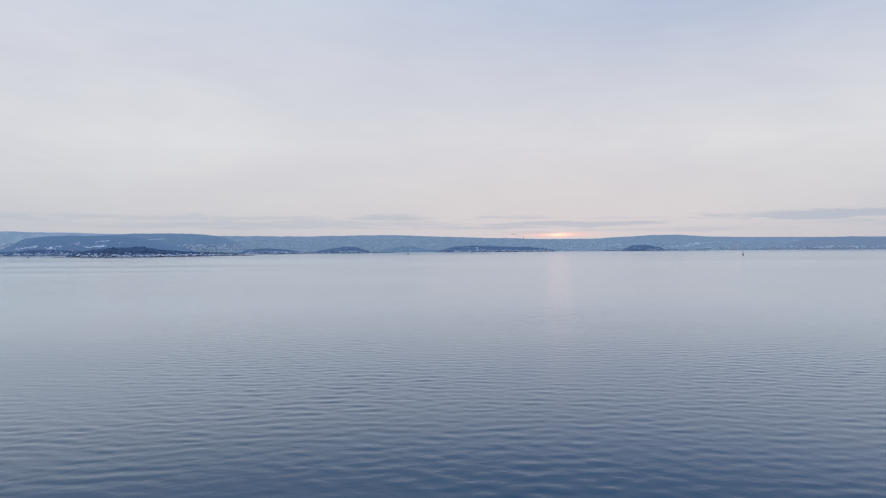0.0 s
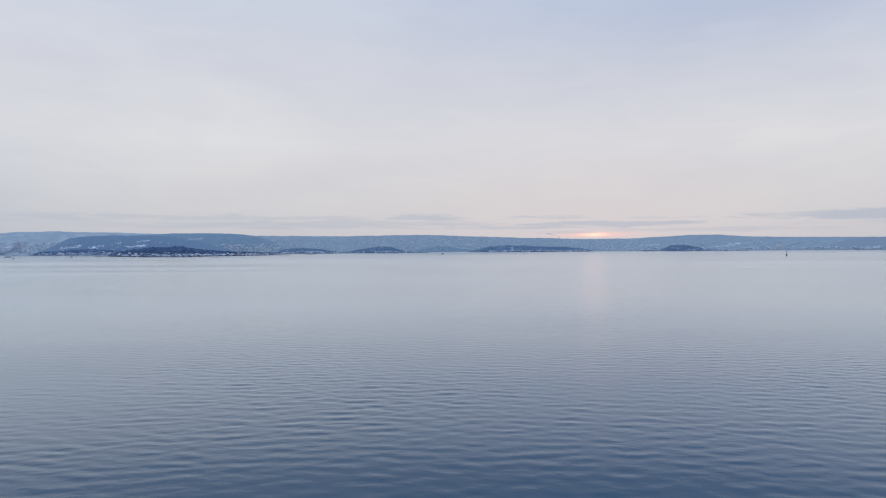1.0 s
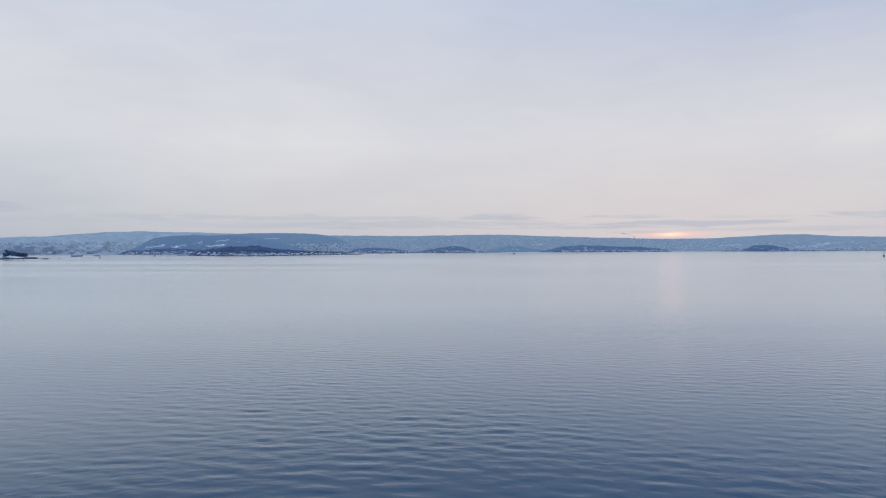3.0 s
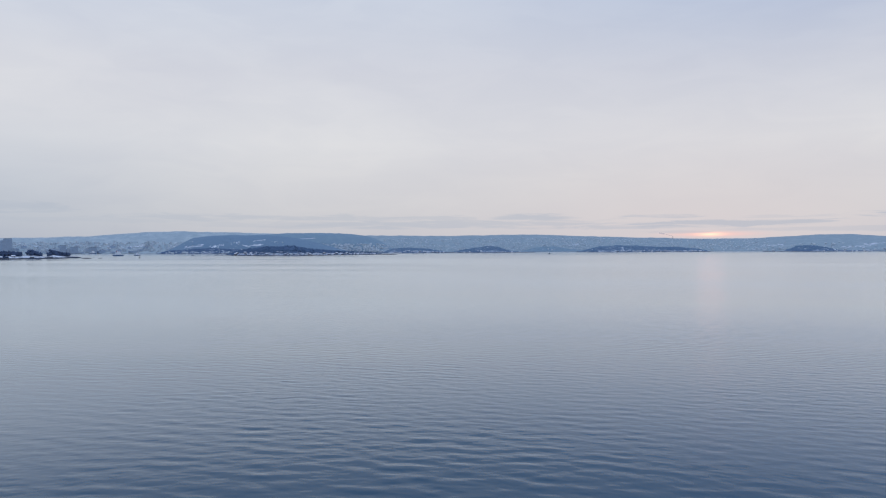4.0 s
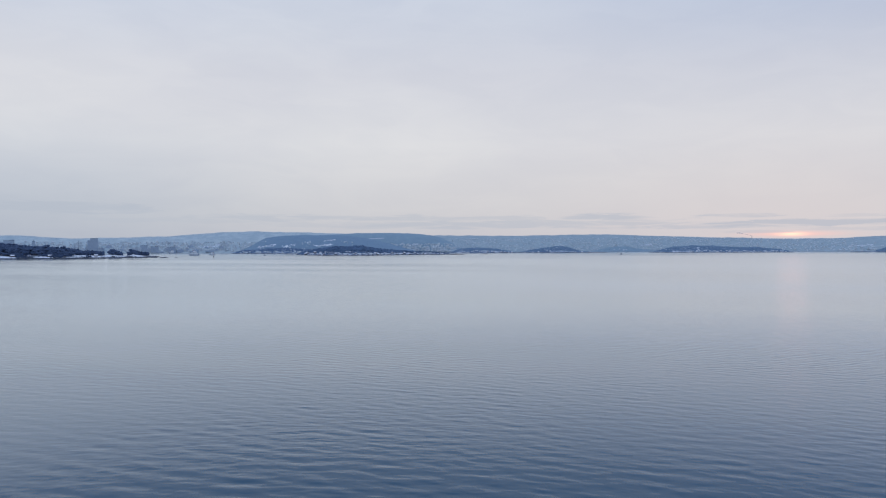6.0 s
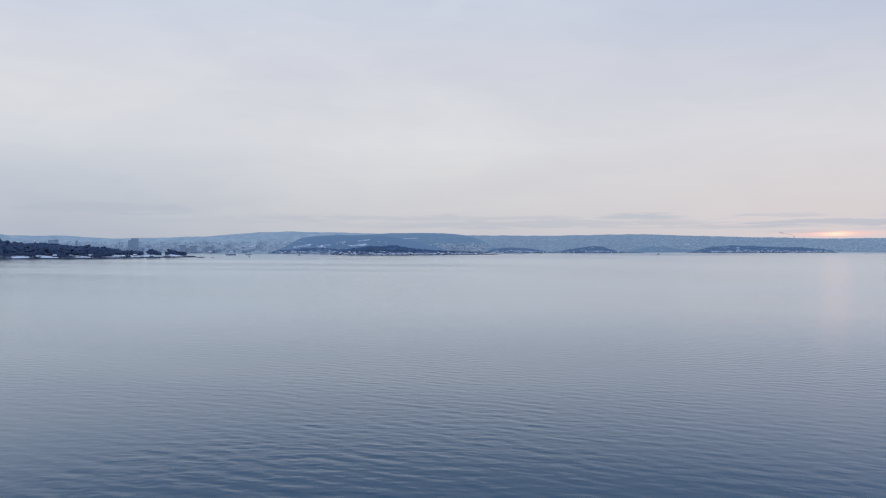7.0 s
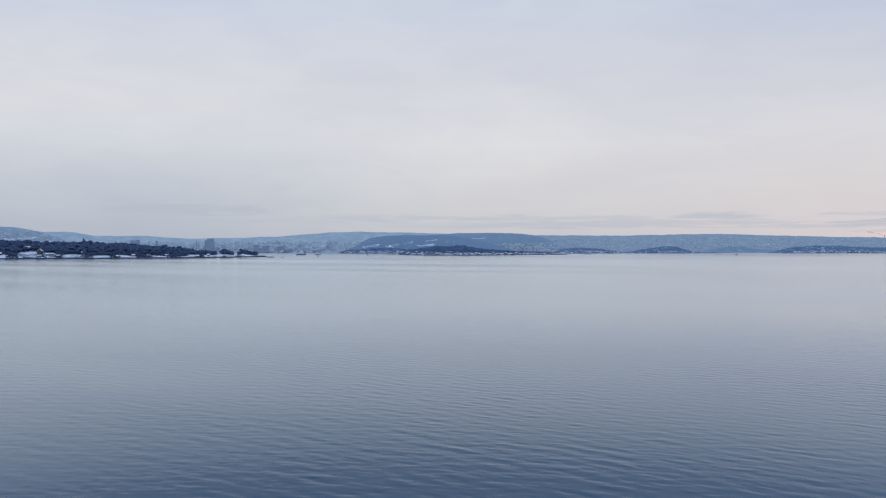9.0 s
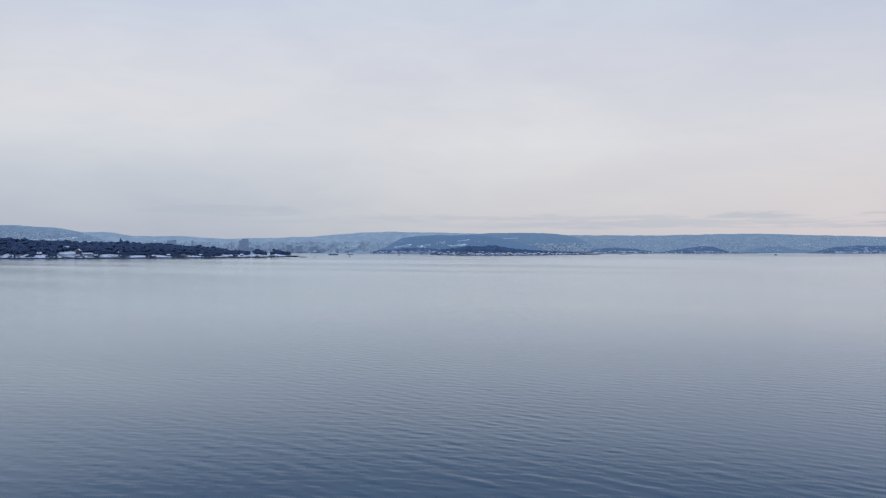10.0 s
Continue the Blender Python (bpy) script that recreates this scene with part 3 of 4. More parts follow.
def wood(name, land, a0, a1, u0, u1, count, shapes, size, mats, label, seed, holes=(), dense=0.25, wide=0.75, patch=160.0):
    """Trees scattered over a land, thinner where the relief of the stand says so."""
    r = random.Random(seed)
    spots = []
    for _ in range(count * 4):
        if len(spots) >= count:
            break
        az, u = r.uniform(a0, a1), r.uniform(u0, u1)
        s = float(land.shore(az))
        d = s + u * (land.back - s)
        z = float(land.height(az, d))
        x, y = polar(az, d)
        if z < 2.0 or not clear_of(az, d, holes) or ripples(x, y, seed, patch) < -dense * 3 + r.uniform(-0.4, 0.4):
            continue
        h = r.uniform(*size) * (1.25 if r.random() < 0.08 else 1.0) * min(1.0, 0.35 + z / 16)
        spots.append((r.randrange(len(shapes)), x, y, z - (0.3 if wide < 1.2 else 0.36 * h if wide < 1.55 else 0.6 * h), r.uniform(0, 6.28), h * wide * r.uniform(0.7, 1.25), h))
    ob = new(name, scatter_mesh(name, shapes, spots, mats, smooth=wide >= 1.3))
    return tagged(ob, label, "trees", kind="stuff")


def on_slope(land, az, z):
    """The distance at which the land's front slope reaches the height z at that compass direction."""
    s = float(land.shore(az))
    ds = np.linspace(s, s + land.crest * (land.back - s), 80)
    return float(np.interp(z, np.maximum.accumulate(land.height(np.full(80, az), ds)), ds))


def snow_patch(land, az, d, half_deg, half_depth, r):
    """The vertices and faces of one snowy opening draped on a slope, with an uneven edge."""
    n, ph = 14, [r.uniform(0, 6.28) for _ in range(3)]
    v, f = [], []
    t = np.arange(n) * 2 * math.pi / n
    edge = 1 + 0.22 * np.sin(2 * t + ph[0]) + 0.16 * np.sin(3 * t + ph[1]) + 0.10 * np.sin(5 * t + ph[2])
    for ring in (0.05, 0.6, 1.0):
        a, q = az + 0.8 * half_deg * ring * edge * np.cos(t), d + 0.8 * half_depth * ring * edge * np.sin(t)
        x, y = polar(a, q)
        v.extend(zip(x.tolist(), y.tolist(), (land.height(a, q) + (1.6 if ring < 1 else 0.2)).tolist()))
    for k in range(2):
        f.extend([(k * n + i, (k + 1) * n + i, (k + 1) * n + (i + 1) % n, k * n + (i + 1) % n) for i in range(n)])
    f.append(tuple(range(n)))
    return v, f


def broken_fields(land, spots):
    """Each clearing is a scatter of small snowy openings."""
    r, holes = random.Random(3), []
    for az, z, wide, deep in spots:
        V, F = [], []
        for i in range(22):
            across = r.uniform(-1.25, 1.25)
            a = az + across * wide
            d = on_slope(land, a, z + (0.45 * across + r.uniform(-0.5, 0.5)) * deep)
            w, h = wide * r.uniform(0.07, 0.28), deep * r.uniform(0.12, 0.45)
            v, f = snow_patch(land, a, d, w, h, r)
            F.extend([tuple(i + len(V) for i in q) for q in f])
            V.extend(v)
            holes.append((a, d, w * 1.05, h * 1.1))
        me = bpy.data.meshes.new("clearing")
        me.from_pydata(V, [], F)
        me.materials.append(SNOW)
        me.polygons.foreach_set("use_smooth", np.full(len(F), True))
        bm = bmesh.new()
        bm.from_mesh(me)
        bmesh.ops.recalc_face_normals(bm, faces=bm.faces)
        for face in bm.faces:
            if face.normal.z < 0:
                face.normal_flip()
        bm.to_mesh(me)
        bm.free()
        tagged(new("clearing", me), "open snow-covered clearing broken up by trees on the slope", "clearing", kind="structure")
    return holes


HEAD_HOLES = broken_fields(city_hill, ((-30.1, 38, 0.55, 9), (-28.5, 38, 0.42, 10), (-25.9, 40, 0.62, 8), (-25.4, 67, 0.36, 7), (-27.0, 57, 0.10, 8)))
BACK_HOLES = broken_fields(back_hill, ((-21.9, 80, 0.6, 3), (-21.5, 42, 0.45, 6), (-18.9, 42, 0.35, 8)))
FAR_HOLES = broken_fields(far_hills, ((18.6, 24, 0.8, 10), (19.8, 36, 0.7, 8), (-1.0, 38, 0.4, 8), (13.2, 28, 0.6, 8)))
broken_fields(home_isle, ((-26.3, 4, 0.6, 2), (-24.4, 3.5, 0.5, 1.5), (-22.6, 3.5, 0.5, 1.5), (-21.0, 8, 0.5, 3), (-19.6, 5, 0.6, 2), (-18.2, 4, 0.5, 2), (-17.0, 3, 0.5, 1.5)))
TOWN_HOLES = broken_fields(town_hill, ((-34.2, 40, 0.5, 10),))
WEST_HOLES = broken_fields(west_hill, ((-54.5, 78, 0.8, 8), (-56.6, 70, 0.6, 6), (-53.0, 62, 0.5, 6)))

wood("woods_headland", city_hill, -32.4, -18.6, 0.03, 0.62, 2600, FAR_TREES, (3, 5), [LIGHT_HAZE_SPRUCE, BARK], "blue-grey frosted woods covering the headland", 5, HEAD_HOLES, dense=0.9, wide=1.7)
wood("woods_grey_hill", back_hill, -25.4, -16.5, 0.03, 0.62, 1500, FAR_TREES, (3, 5), [GREY_HAZE_SPRUCE, BARK], "grey hoary woods on the hill behind the headland", 8, BACK_HOLES, dense=0.9, wide=1.7)
wood("woods_far_ridge", far_hills, -23, 34, 0.05, 0.5, 2000, FAR_TREES, (3, 5), [PALE_HAZE_WOOD, BARK], "pale frosted woods between the far houses", 6, FAR_HOLES, dense=0.3, wide=1.6)
wood("woods_far_crest", far_hills, -17, 34, 0.40, 0.66, 2600, FAR_TREES, (3, 5), [GREY_HAZE_SPRUCE, BARK], "darker closed woods along the far crest", 9, FAR_HOLES, dense=0.9, wide=1.8)
wood("woods_west_crest", west_hill, -64, -51.2, 0.16, 0.56, 2200, FAR_TREES, (3, 5), [GREY_HAZE_SPRUCE, BARK], "blue-grey woods covering the hill beyond the peninsula", 23, WEST_HOLES, dense=0.6, wide=1.9, patch=260)
wood("woods_town_crest", town_hill, -52, -23.5, 0.42, 0.66, 1100, FAR_TREES, (3, 5), [GREY_HAZE_SPRUCE, BARK], "closed frosted woods along the crest above the town", 22, TOWN_HOLES, dense=0.9, wide=1.9)
wood("woods_town", town_hill, -62, -23.5, 0.05, 0.66, 1800, FAR_TREES, (3, 5), [TOWN_HAZE_WOOD, BARK], "pale snow-laden woods above the town", 10, TOWN_HOLES, dense=0.4, wide=1.6)
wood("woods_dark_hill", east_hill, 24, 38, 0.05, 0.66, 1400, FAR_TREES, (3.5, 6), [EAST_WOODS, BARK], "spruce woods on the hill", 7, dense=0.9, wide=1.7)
wood("woods_foot", foot_isle, -32.4, -25.3, 0.08, 0.7, 900, FAR_TREES, (6, 9), [DARK_HAZE_PINE, BARK], "dark woods on the low shore below the headland", 11, dense=0.9, wide=1.5)


# ---- far houses, too many to count ----
def far_houses(name, land, a0, a1, z0, z1, count, size, shapes, label, seed, patch=300.0, keep=0.3):
    r = random.Random(seed)
    spots = []
    for _ in range(count * 5):
        if len(spots) >= count:
            break
        az, z = r.uniform(a0, a1), z0 + (z1 - z0) * r.random() ** 1.1
        if z > float(np.interp(az, land.ra, land.rz)) * 0.96:
            continue
        d = on_slope(land, az, z)
        x, y = polar(az, d)
        if ripples(x * 1.0, y * 3.0, seed, patch) < -keep + r.uniform(-0.5, 0.5):
            continue
        w = r.uniform(*size)
        spots.append((r.randrange(len(shapes)), x, y, float(land.height(az, d)) - 0.3, radians(-az) + r.choice((0, 0, 1.57)) + r.uniform(-0.5, 0.5), w, w * r.uniform(0.75, 1.1)))
    ob = new(name, scatter_mesh(name, shapes, spots, [WALLS, HAZY_ROOF]))
    return tagged(ob, label, "houses", kind="stuff")


HOUSES = [plain_house(0.7, 0.42, 0.72), plain_house(0.6, 0.5, 0.8), plain_house(0.85, 0.36, 0.66)]
BLOCKS = [plain_block(0.4), plain_block(0.6), plain_block(0.3)]
far_houses("houses_far_slope", far_hills, -17.4, 13, 8, 82, 2000, (3.5, 7.5), HOUSES, "rows of far houses with snowy roofs on the slope", 12, patch=150.0, keep=0.35)
far_houses("houses_far_east", far_hills, 9, 33, 4, 42, 220, (5, 10), HOUSES, "scattered far houses with snowy roofs above the shore", 13, keep=0.0)
far_houses("houses_city_slope", town_hill, -60, -27, 8, 62, 1700, (5, 11), HOUSES + BLOCKS, "far town houses with snowy roofs on the slope", 14, patch=200.0, keep=0.4)
far_houses("houses_far_suburb", west_hill, -61, -51.4, 40, 112, 300, (5, 9), HOUSES, "far suburb houses with snowy roofs on the hill", 19, keep=0.2)
far_houses("houses_shore_east", far_hills, 12, 23, 2, 10, 60, (7, 12), HOUSES, "white far houses close to the shore", 15, keep=0.6)
far_houses("houses_dark_hill", east_hill, 23.5, 36, 2.5, 11, 190, (5, 12), HOUSES, "white shore houses below the wooded hill", 16, keep=0.9)
far_houses("houses_headland_foot", foot_isle, -32.2, -25.4, 2.0, 8, 60, (4, 8), HOUSES, "pale houses on the low shore below the headland", 17, keep=0.9)
far_houses("houses_headland", city_hill, -31, -23.5, 14, 62, 70, (3.5, 6.5), HOUSES, "single pale houses among the clearings of the headland", 20, patch=200.0, keep=-0.1)
far_houses("houses_grey_hill", back_hill, -20.6, -15.2, 4, 48, 420, (4, 9), HOUSES, "pale houses crowding the foot of the hill", 18, patch=120.0, keep=0.35)


# ---- island woods ----
def island_wood(land, a0, a1, u0, count, label, seed, dense=0.5, shapes=FAR_TREES, size=(7, 10), mat=HAZE_PINE):
    wood("woods_" + land.ob.name.split("_")[1], land, a0, a1, u0, 0.75, count, shapes, size, [mat, BARK], label, seed, dense=dense, wide=1.3)


island_wood(home_isle, -27.8, -19.5, 0.28, 1800, "dark spruce woods along the island's ridge", 101, 0.9, FAR_TREES, (10, 15), DARK_HAZE_PINE)
wood("woods_home_shore", home_isle, -27.6, -15.6, 0.02, 0.6, 1100, CONIFERS + ROUNDS, (6, 10), [DARK_HAZE_PINE, BARK], "scattered dark trees between the cabins", 102, dense=0.1, wide=0.8, patch=70)
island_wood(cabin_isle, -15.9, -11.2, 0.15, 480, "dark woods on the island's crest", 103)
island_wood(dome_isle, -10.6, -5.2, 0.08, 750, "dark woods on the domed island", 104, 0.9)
island_wood(back_isle, -5.0, 0.0, 0.1, 450, "frosted woods on the low island", 105, 0.9, FAR_TREES, (5, 8), GREY_HAZE_SPRUCE)
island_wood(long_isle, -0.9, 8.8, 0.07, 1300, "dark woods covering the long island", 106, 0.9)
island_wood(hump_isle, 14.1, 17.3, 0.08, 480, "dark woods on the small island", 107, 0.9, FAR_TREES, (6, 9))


# ---- houses one can pick out ----
def house(kind, wall_mat, label, w=12.0, dep=8.0, wall_h=4.5, roof_h=3.0, windows=3, storeys=1, chimney=True):
    top = new("house")
    tagged(top, label, "house", group=kind)
    bm = bmesh.new()
    box(bm, -w / 2, w / 2, -dep / 2, dep / 2, -1.5, wall_h)
    for s in (-1, 1):
        vs = [bm.verts.new(q) for q in ((s * w / 2, -dep / 2, wall_h), (s * w / 2, dep / 2, wall_h), (s * w / 2, 0, wall_h + roof_h - 0.15))]
        bm.faces.new(vs if s > 0 else vs[::-1])
    part("wall", bm, wall_mat, top)
    for s in (-1, 1):
        bm = bmesh.new()
        e, t = 0.7, 0.45
        run = dep / 2 + e
        low = wall_h - roof_h * e / (dep / 2)
        vs = [bm.verts.new((x, y, z + u)) for u in (0, t) for x, y, z in ((-w / 2 - e, s * run, low), (w / 2 + e, s * run, low), (w / 2 + e, 0, wall_h + roof_h), (-w / 2 - e, 0, wall_h + roof_h))]
        for f in ((0, 1, 2, 3), (4, 5, 6, 7), (0, 1, 5, 4), (1, 2, 6, 5), (2, 3, 7, 6), (3, 0, 4, 7)):
            bm.faces.new([vs[i] for i in f])
        bmesh.ops.recalc_face_normals(bm, faces=bm.faces)
        part("roof", bm, ROOF_SNOW, top, "snow-covered roof slope")
    for st in range(storeys):
        for i in range(windows):
            x = (i + 0.5) / windows * w - w / 2
            z = 1.2 + st * 2.7
            for s in (-1, 1):
                pane = part("window", box(bmesh.new(), x - 0.7, x + 0.7, s * dep / 2 - 0.04, s * dep / 2 + 0.04, z, z + 1.5), GLASS, top)
                part("window_frame", box(bmesh.new(), x - 0.85, x + 0.85, s * dep / 2 - 0.03, s * dep / 2 + 0.03, z - 0.15, z), DECK, pane)
    part("door", box(bmesh.new(), w / 2 - 0.05, w / 2 + 0.06, -0.5, 0.5, 0, 2.1), DARK_ROOF, top)
    if chimney:
        part("chimney", lathe(bmesh.new(), [(0.45, wall_h + roof_h * 0.4), (0.45, wall_h + roof_h + 1.2), (0.55, wall_h + roof_h + 1.2), (0.55, wall_h + roof_h + 1.45)], 4, w * 0.2, 0.4), CONCRETE, top)
    return top


def put(ob, land, az, d, turn, scale=1.0, lift=0.0):
    x, y = polar(az, d)
    ob.scale = (scale,) * 3
    m = pose(float(x), float(y), float(land.height(az, d)) + lift, 0, 0, turn)
    ob.matrix_basis = m @ Matrix.Diagonal((scale, scale, scale, 1))
    return ob


MODELS = {}


def settle(kind, land, az, d, turn, scale, spec):
    """A house of that kind on the land; the first is built, the others are copies."""
    if kind not in MODELS:
        MODELS[kind] = house(kind, *spec)
        return put(MODELS[kind], land, az, d, turn, scale)
    ob = copy_thing(MODELS[kind], Matrix.Identity(4))
    return put(ob, land, az, d, turn, scale)


SPECS = {
    "white cabins": (WHITE_WALL, "white wooden house with a snow-covered gable roof", 12, 8, 4.2, 3.0, 3, 1),
    "red cabins": (RED_WALL, "small red wooden cabin with a snow-covered roof", 9, 7, 3.4, 2.6, 2, 1),
    "brown villas": (OCHRE_WALL, "brown two-storey villa with a snow-covered roof", 13, 9, 6.4, 4.0, 3, 2),
    "grey houses": (GREY_WALL, "long grey house with a low snowy roof", 18, 8, 3.6, 2.2, 4, 1),
}
# the shore of the wooded peninsula
for kind, az, inland, turn, scale in (
        ("grey houses", -51.65, 40, 50, 0.95), ("brown villas", -52.25, 62, 128, 1.05), ("brown villas", -53.05, 110, 40, 0.9),
        ("grey houses", -55.9, 150, 50, 0.9), ("red cabins", -54.6, 40, 45, 1.0), ("red cabins", -49.6, 60, 55, 1.0), ("grey houses", -47.6, 150, 40, 0.8),
        ("red cabins", -46.4, 30, 50, 0.8), ("red cabins", -44.2, 34, 47, 0.8), ("red cabins", -41.4, 60, 45, 0.8)):
    settle(kind, near_land, az, float(near_land.shore(az)) + inland, turn, scale, SPECS[kind])
# the cabin islands
rr = random.Random(77)
for land, count, a0, a1, h0, h1, kinds in (
        (home_isle, 90, -27.0, -15.8, 14, 130, ("red cabins", "brown villas", "grey houses", "white cabins")),
        (cabin_isle, 24, -15.0, -11.0, 12, 55, ("white cabins", "red cabins")),
        (dome_isle, 12, -10.0, -4.6, 12, 40, ("white cabins", "grey houses")),
        (long_isle, 40, 2.2, 8.6, 5, 22, ("white cabins", "white cabins", "grey houses")),
        (back_isle, 4, -3.4, -2.4, 14, 40, ("white cabins",)),
        (hump_isle, 8, 16.6, 19.4, 14, 60, ("white cabins",))):
    for i in range(count):
        az = a0 + (a1 - a0) * (i + rr.uniform(-0.4, 0.4)) / (count - 1)
        d = float(land.shore(az)) + h0 + (h1 - h0) * rr.random() ** 1.15
        if float(land.height(az, d)) < 1.2:
            d += 25
        if float(land.height(az, d)) < 0.8:
            continue
        kind = rr.choice(kinds)
        settle(kind, land, az, d, rr.uniform(-60, 60) - az, rr.uniform(0.38, 0.68), SPECS[kind])


# ---- the town across the fjord ----
def city_block(w, dep, h, mat, label, group, roof_box=True):
    top = new("city_building")
    tagged(top, label, "building", group=group)
    part("wall", box(bmesh.new(), -w / 2, w / 2, -dep / 2, dep / 2, -3, h), mat, top)
    part("roof", box(bmesh.new(), -w / 2 - 0.3, w / 2 + 0.3, -dep / 2 - 0.3, dep / 2 + 0.3, h, h + 0.7), ROOF_SNOW, top, "flat snowy roof")
    if roof_box:
        part("stair_head", box(bmesh.new(), -w * 0.15, w * 0.12, -dep * 0.2, dep * 0.25, h + 0.7, h + 3.6), GREY_WALL, top)
    n = max(2, int(h / 4))
    for i in range(n):
        z = 1.5 + i * (h - 2) / n
        for s in (-1, 1):
            part("window_row", box(bmesh.new(), -w / 2 + 1.2, w / 2 - 1.2, s * dep / 2 - 0.05, s * dep / 2 + 0.05, z, z + 1.1), TOWN_GLASS, top, "row of windows paled by a haze tone")
    return top


blocks = [
    city_block(34, 16, 17, TOWER_WALL, "grey town block with rows of windows and a flat snowy roof", "town blocks"),
    city_block(48, 18, 13, BLUE_WALL, "long pale town block with a flat snowy roof", "town blocks"),
    city_block(26, 18, 22, BLUE_WALL, "tall pale blue-grey town block with a flat snowy roof", "town blocks"),
    city_block(60, 22, 10, TOWER_WALL, "low wide quayside shed with a snowy roof", "quay sheds", False)]
used = set()
for i in range(64):
    az = -51 + 17.4 * (i + rr.uniform(-0.4, 0.4)) / 63
    row = i % 4
    z = (3.2, 8, 16, 28)[row] + rr.uniform(-1, 4)
    top = float(np.interp(az, far_hills.ra, far_hills.rz))
    d = on_slope(far_hills, az, min(z, top * 0.8))
    k = 3 if row == 0 and rr.random() < 0.4 else rr.randrange(3)
    ob = blocks[k] if k not in used else copy_thing(blocks[k], Matrix.Identity(4))
    used.add(k)
    put(ob, far_hills, az, d, -az + rr.uniform(-25, 25), rr.uniform(0.45, 0.85))


def tower_block(az, z, w, dep, h, mat, label, mast=0.0, steps=()):
    top = new("tower_building")
    tagged(top, label, "tower")
    part("wall", box(bmesh.new(), -w / 2, w / 2, -dep / 2, dep / 2, -3, h), mat, top)
    part("roof", box(bmesh.new(), -w / 2 + 0.5, w / 2 - 0.5, -dep / 2 + 0.5, dep / 2 - 0.5, h, h + 1.2), DARK_ROOF, top)
    for x, sw, sh in steps:
        part("wing", box(bmesh.new(), x - sw / 2, x + sw / 2, -dep * 0.4, dep * 0.4, -3, sh), mat, top)
    n = int(h / 4)
    for i in range(n):
        part("window_row", box(bmesh.new(), -w / 2 + 1.5, w / 2 - 1.5, -dep / 2 - 0.12, dep / 2 + 0.12, 2 + i * 4.0, 3.2 + i * 4.0), TOWN_GLASS, top, "row of windows paled by a haze tone")
    if mast:
        part("mast", lathe(bmesh.new(), [(0.8, h + 1.2), (0.5, h + mast * 0.7), (0.2, h + mast)], 6), IRON, top)
    return put(top, far_hills, az, on_slope(far_hills, az, z), -az)


tower_block(-42.2, 5, 40, 22, 77, TOWER_WALL, "dark high-rise of two joined slabs standing over the town", 0, ((-27, 13, 68),))
tower_block(-47.4, 12, 50, 20, 58, TOWER_WALL, "wide grey high-rise block among the town houses", 0, ((16, 18, 64),))
tower_block(-45.95, 14, 14, 14, 54, TOWER_WALL, "slender grey tower in the town", 6)
tower_block(-38.9, 5, 32, 18, 40, TOWER_WALL, "grey high block by the town's quays")
tower_block(-38.2, 5, 40, 18, 32, TOWER_WALL, "grey slab block by the town's quays")
tower_block(-37.0, 4, 38, 18, 30, TOWER_WALL, "wide block of flats by the water")


def chimney_stack(az, z, h, label, wide):
    top = new("chimney_stack")
    tagged(top, label, "chimney")
    part("shaft", lathe(bmesh.new(), [(wide, -3), (wide * 0.75, h * 0.9), (wide * 0.85, h * 0.92), (wide * 0.8, h)], 12), CONCRETE, top)
    part("rim", lathe(bmesh.new(), [(wide * 0.95, h), (wide * 0.95, h + 1.2)], 12), IRON, top)
    return put(top, far_hills, az, on_slope(far_hills, az, z), 0)


chimney_stack(6.4, 70, 17, "tall concrete chimney on the far ridge, smoking", 1.6)
# this stack stands in for a thin mast behind the town
chimney_stack(-43.2, 20, 48, "thin mast behind the town, built as a concrete chimney", 1.5)


def lamp_glow(k, p, geo):
    k.l(k.mix(k.noise(geo.outputs["Position"], 2.0, 2), (1.0, 0.42, 0.16), (1.0, 0.52, 0.24)), p.inputs["Emission Color"])
    p.inputs["Emission Strength"].default_value = 2.2


LAMP = material("sodium_lamp", lamp_glow)


def floodlight(az, z, h):
    top = new("floodlight_mast")
    tagged(top, "tall mast with a glowing orange floodlight above the town", "floodlight")
    part("mast", lathe(bmesh.new(), [(0.5, -2), (0.3, h)], 8), CONCRETE, top)
    head = part("lamp_head", box(bmesh.new(), -2.4, 2.4, -0.8, 0.6, h, h + 2.6), IRON, top)
    part("lens", box(bmesh.new(), -2.1, 2.1, -1.0, -0.82, h + 0.3, h + 2.3), LAMP, head, "glowing orange lens")
    return put(top, far_hills, az, on_slope(far_hills, az, z), -az)


floodlight(-48.55, 56, 14)


# ---- woods of the peninsula ----
def near_hole(az, inland, wide, deep):
    return (az, float(near_land.shore(az)) + inland, wide, deep)


NEAR_HOLES = [near_hole(*q) for q in ((-52.9, 45, 0.75, 45), (-52.2, 55, 0.3, 34), (-51.6, 40, 0.4, 26), (-50.3, 28, 0.65, 26), (-55.9, 150, 0.3, 26), (-56.6, 22, 0.3, 18), (-55.6, 20, 0.4, 16), (-54.6, 24, 0.3, 18),
              (-48.4, 20, 0.45, 16), (-46.7, 20, 0.55, 16), (-44.7, 20, 0.6, 16), (-43.0, 24, 0.5, 24), (-41.2, 30, 0.5, 30))]
wood("undergrowth_peninsula", near_land, -62, -42.8, 0.10, 0.60, 3200, FAR_TREES, (6, 9), [BRUSH, BARK], "closed dark undergrowth below the pines", 119, NEAR_HOLES, dense=0.95, wide=1.8)
wood("woods_peninsula", near_land, -62, -42.8, 0.11, 0.66, 3400, ROUNDS + ROUNDS + CONIFERS[:2], (9, 15), [FOREST, BARK], "dense dark pine and spruce woods above the shore", 120, NEAR_HOLES, dense=0.95, wide=1.05)
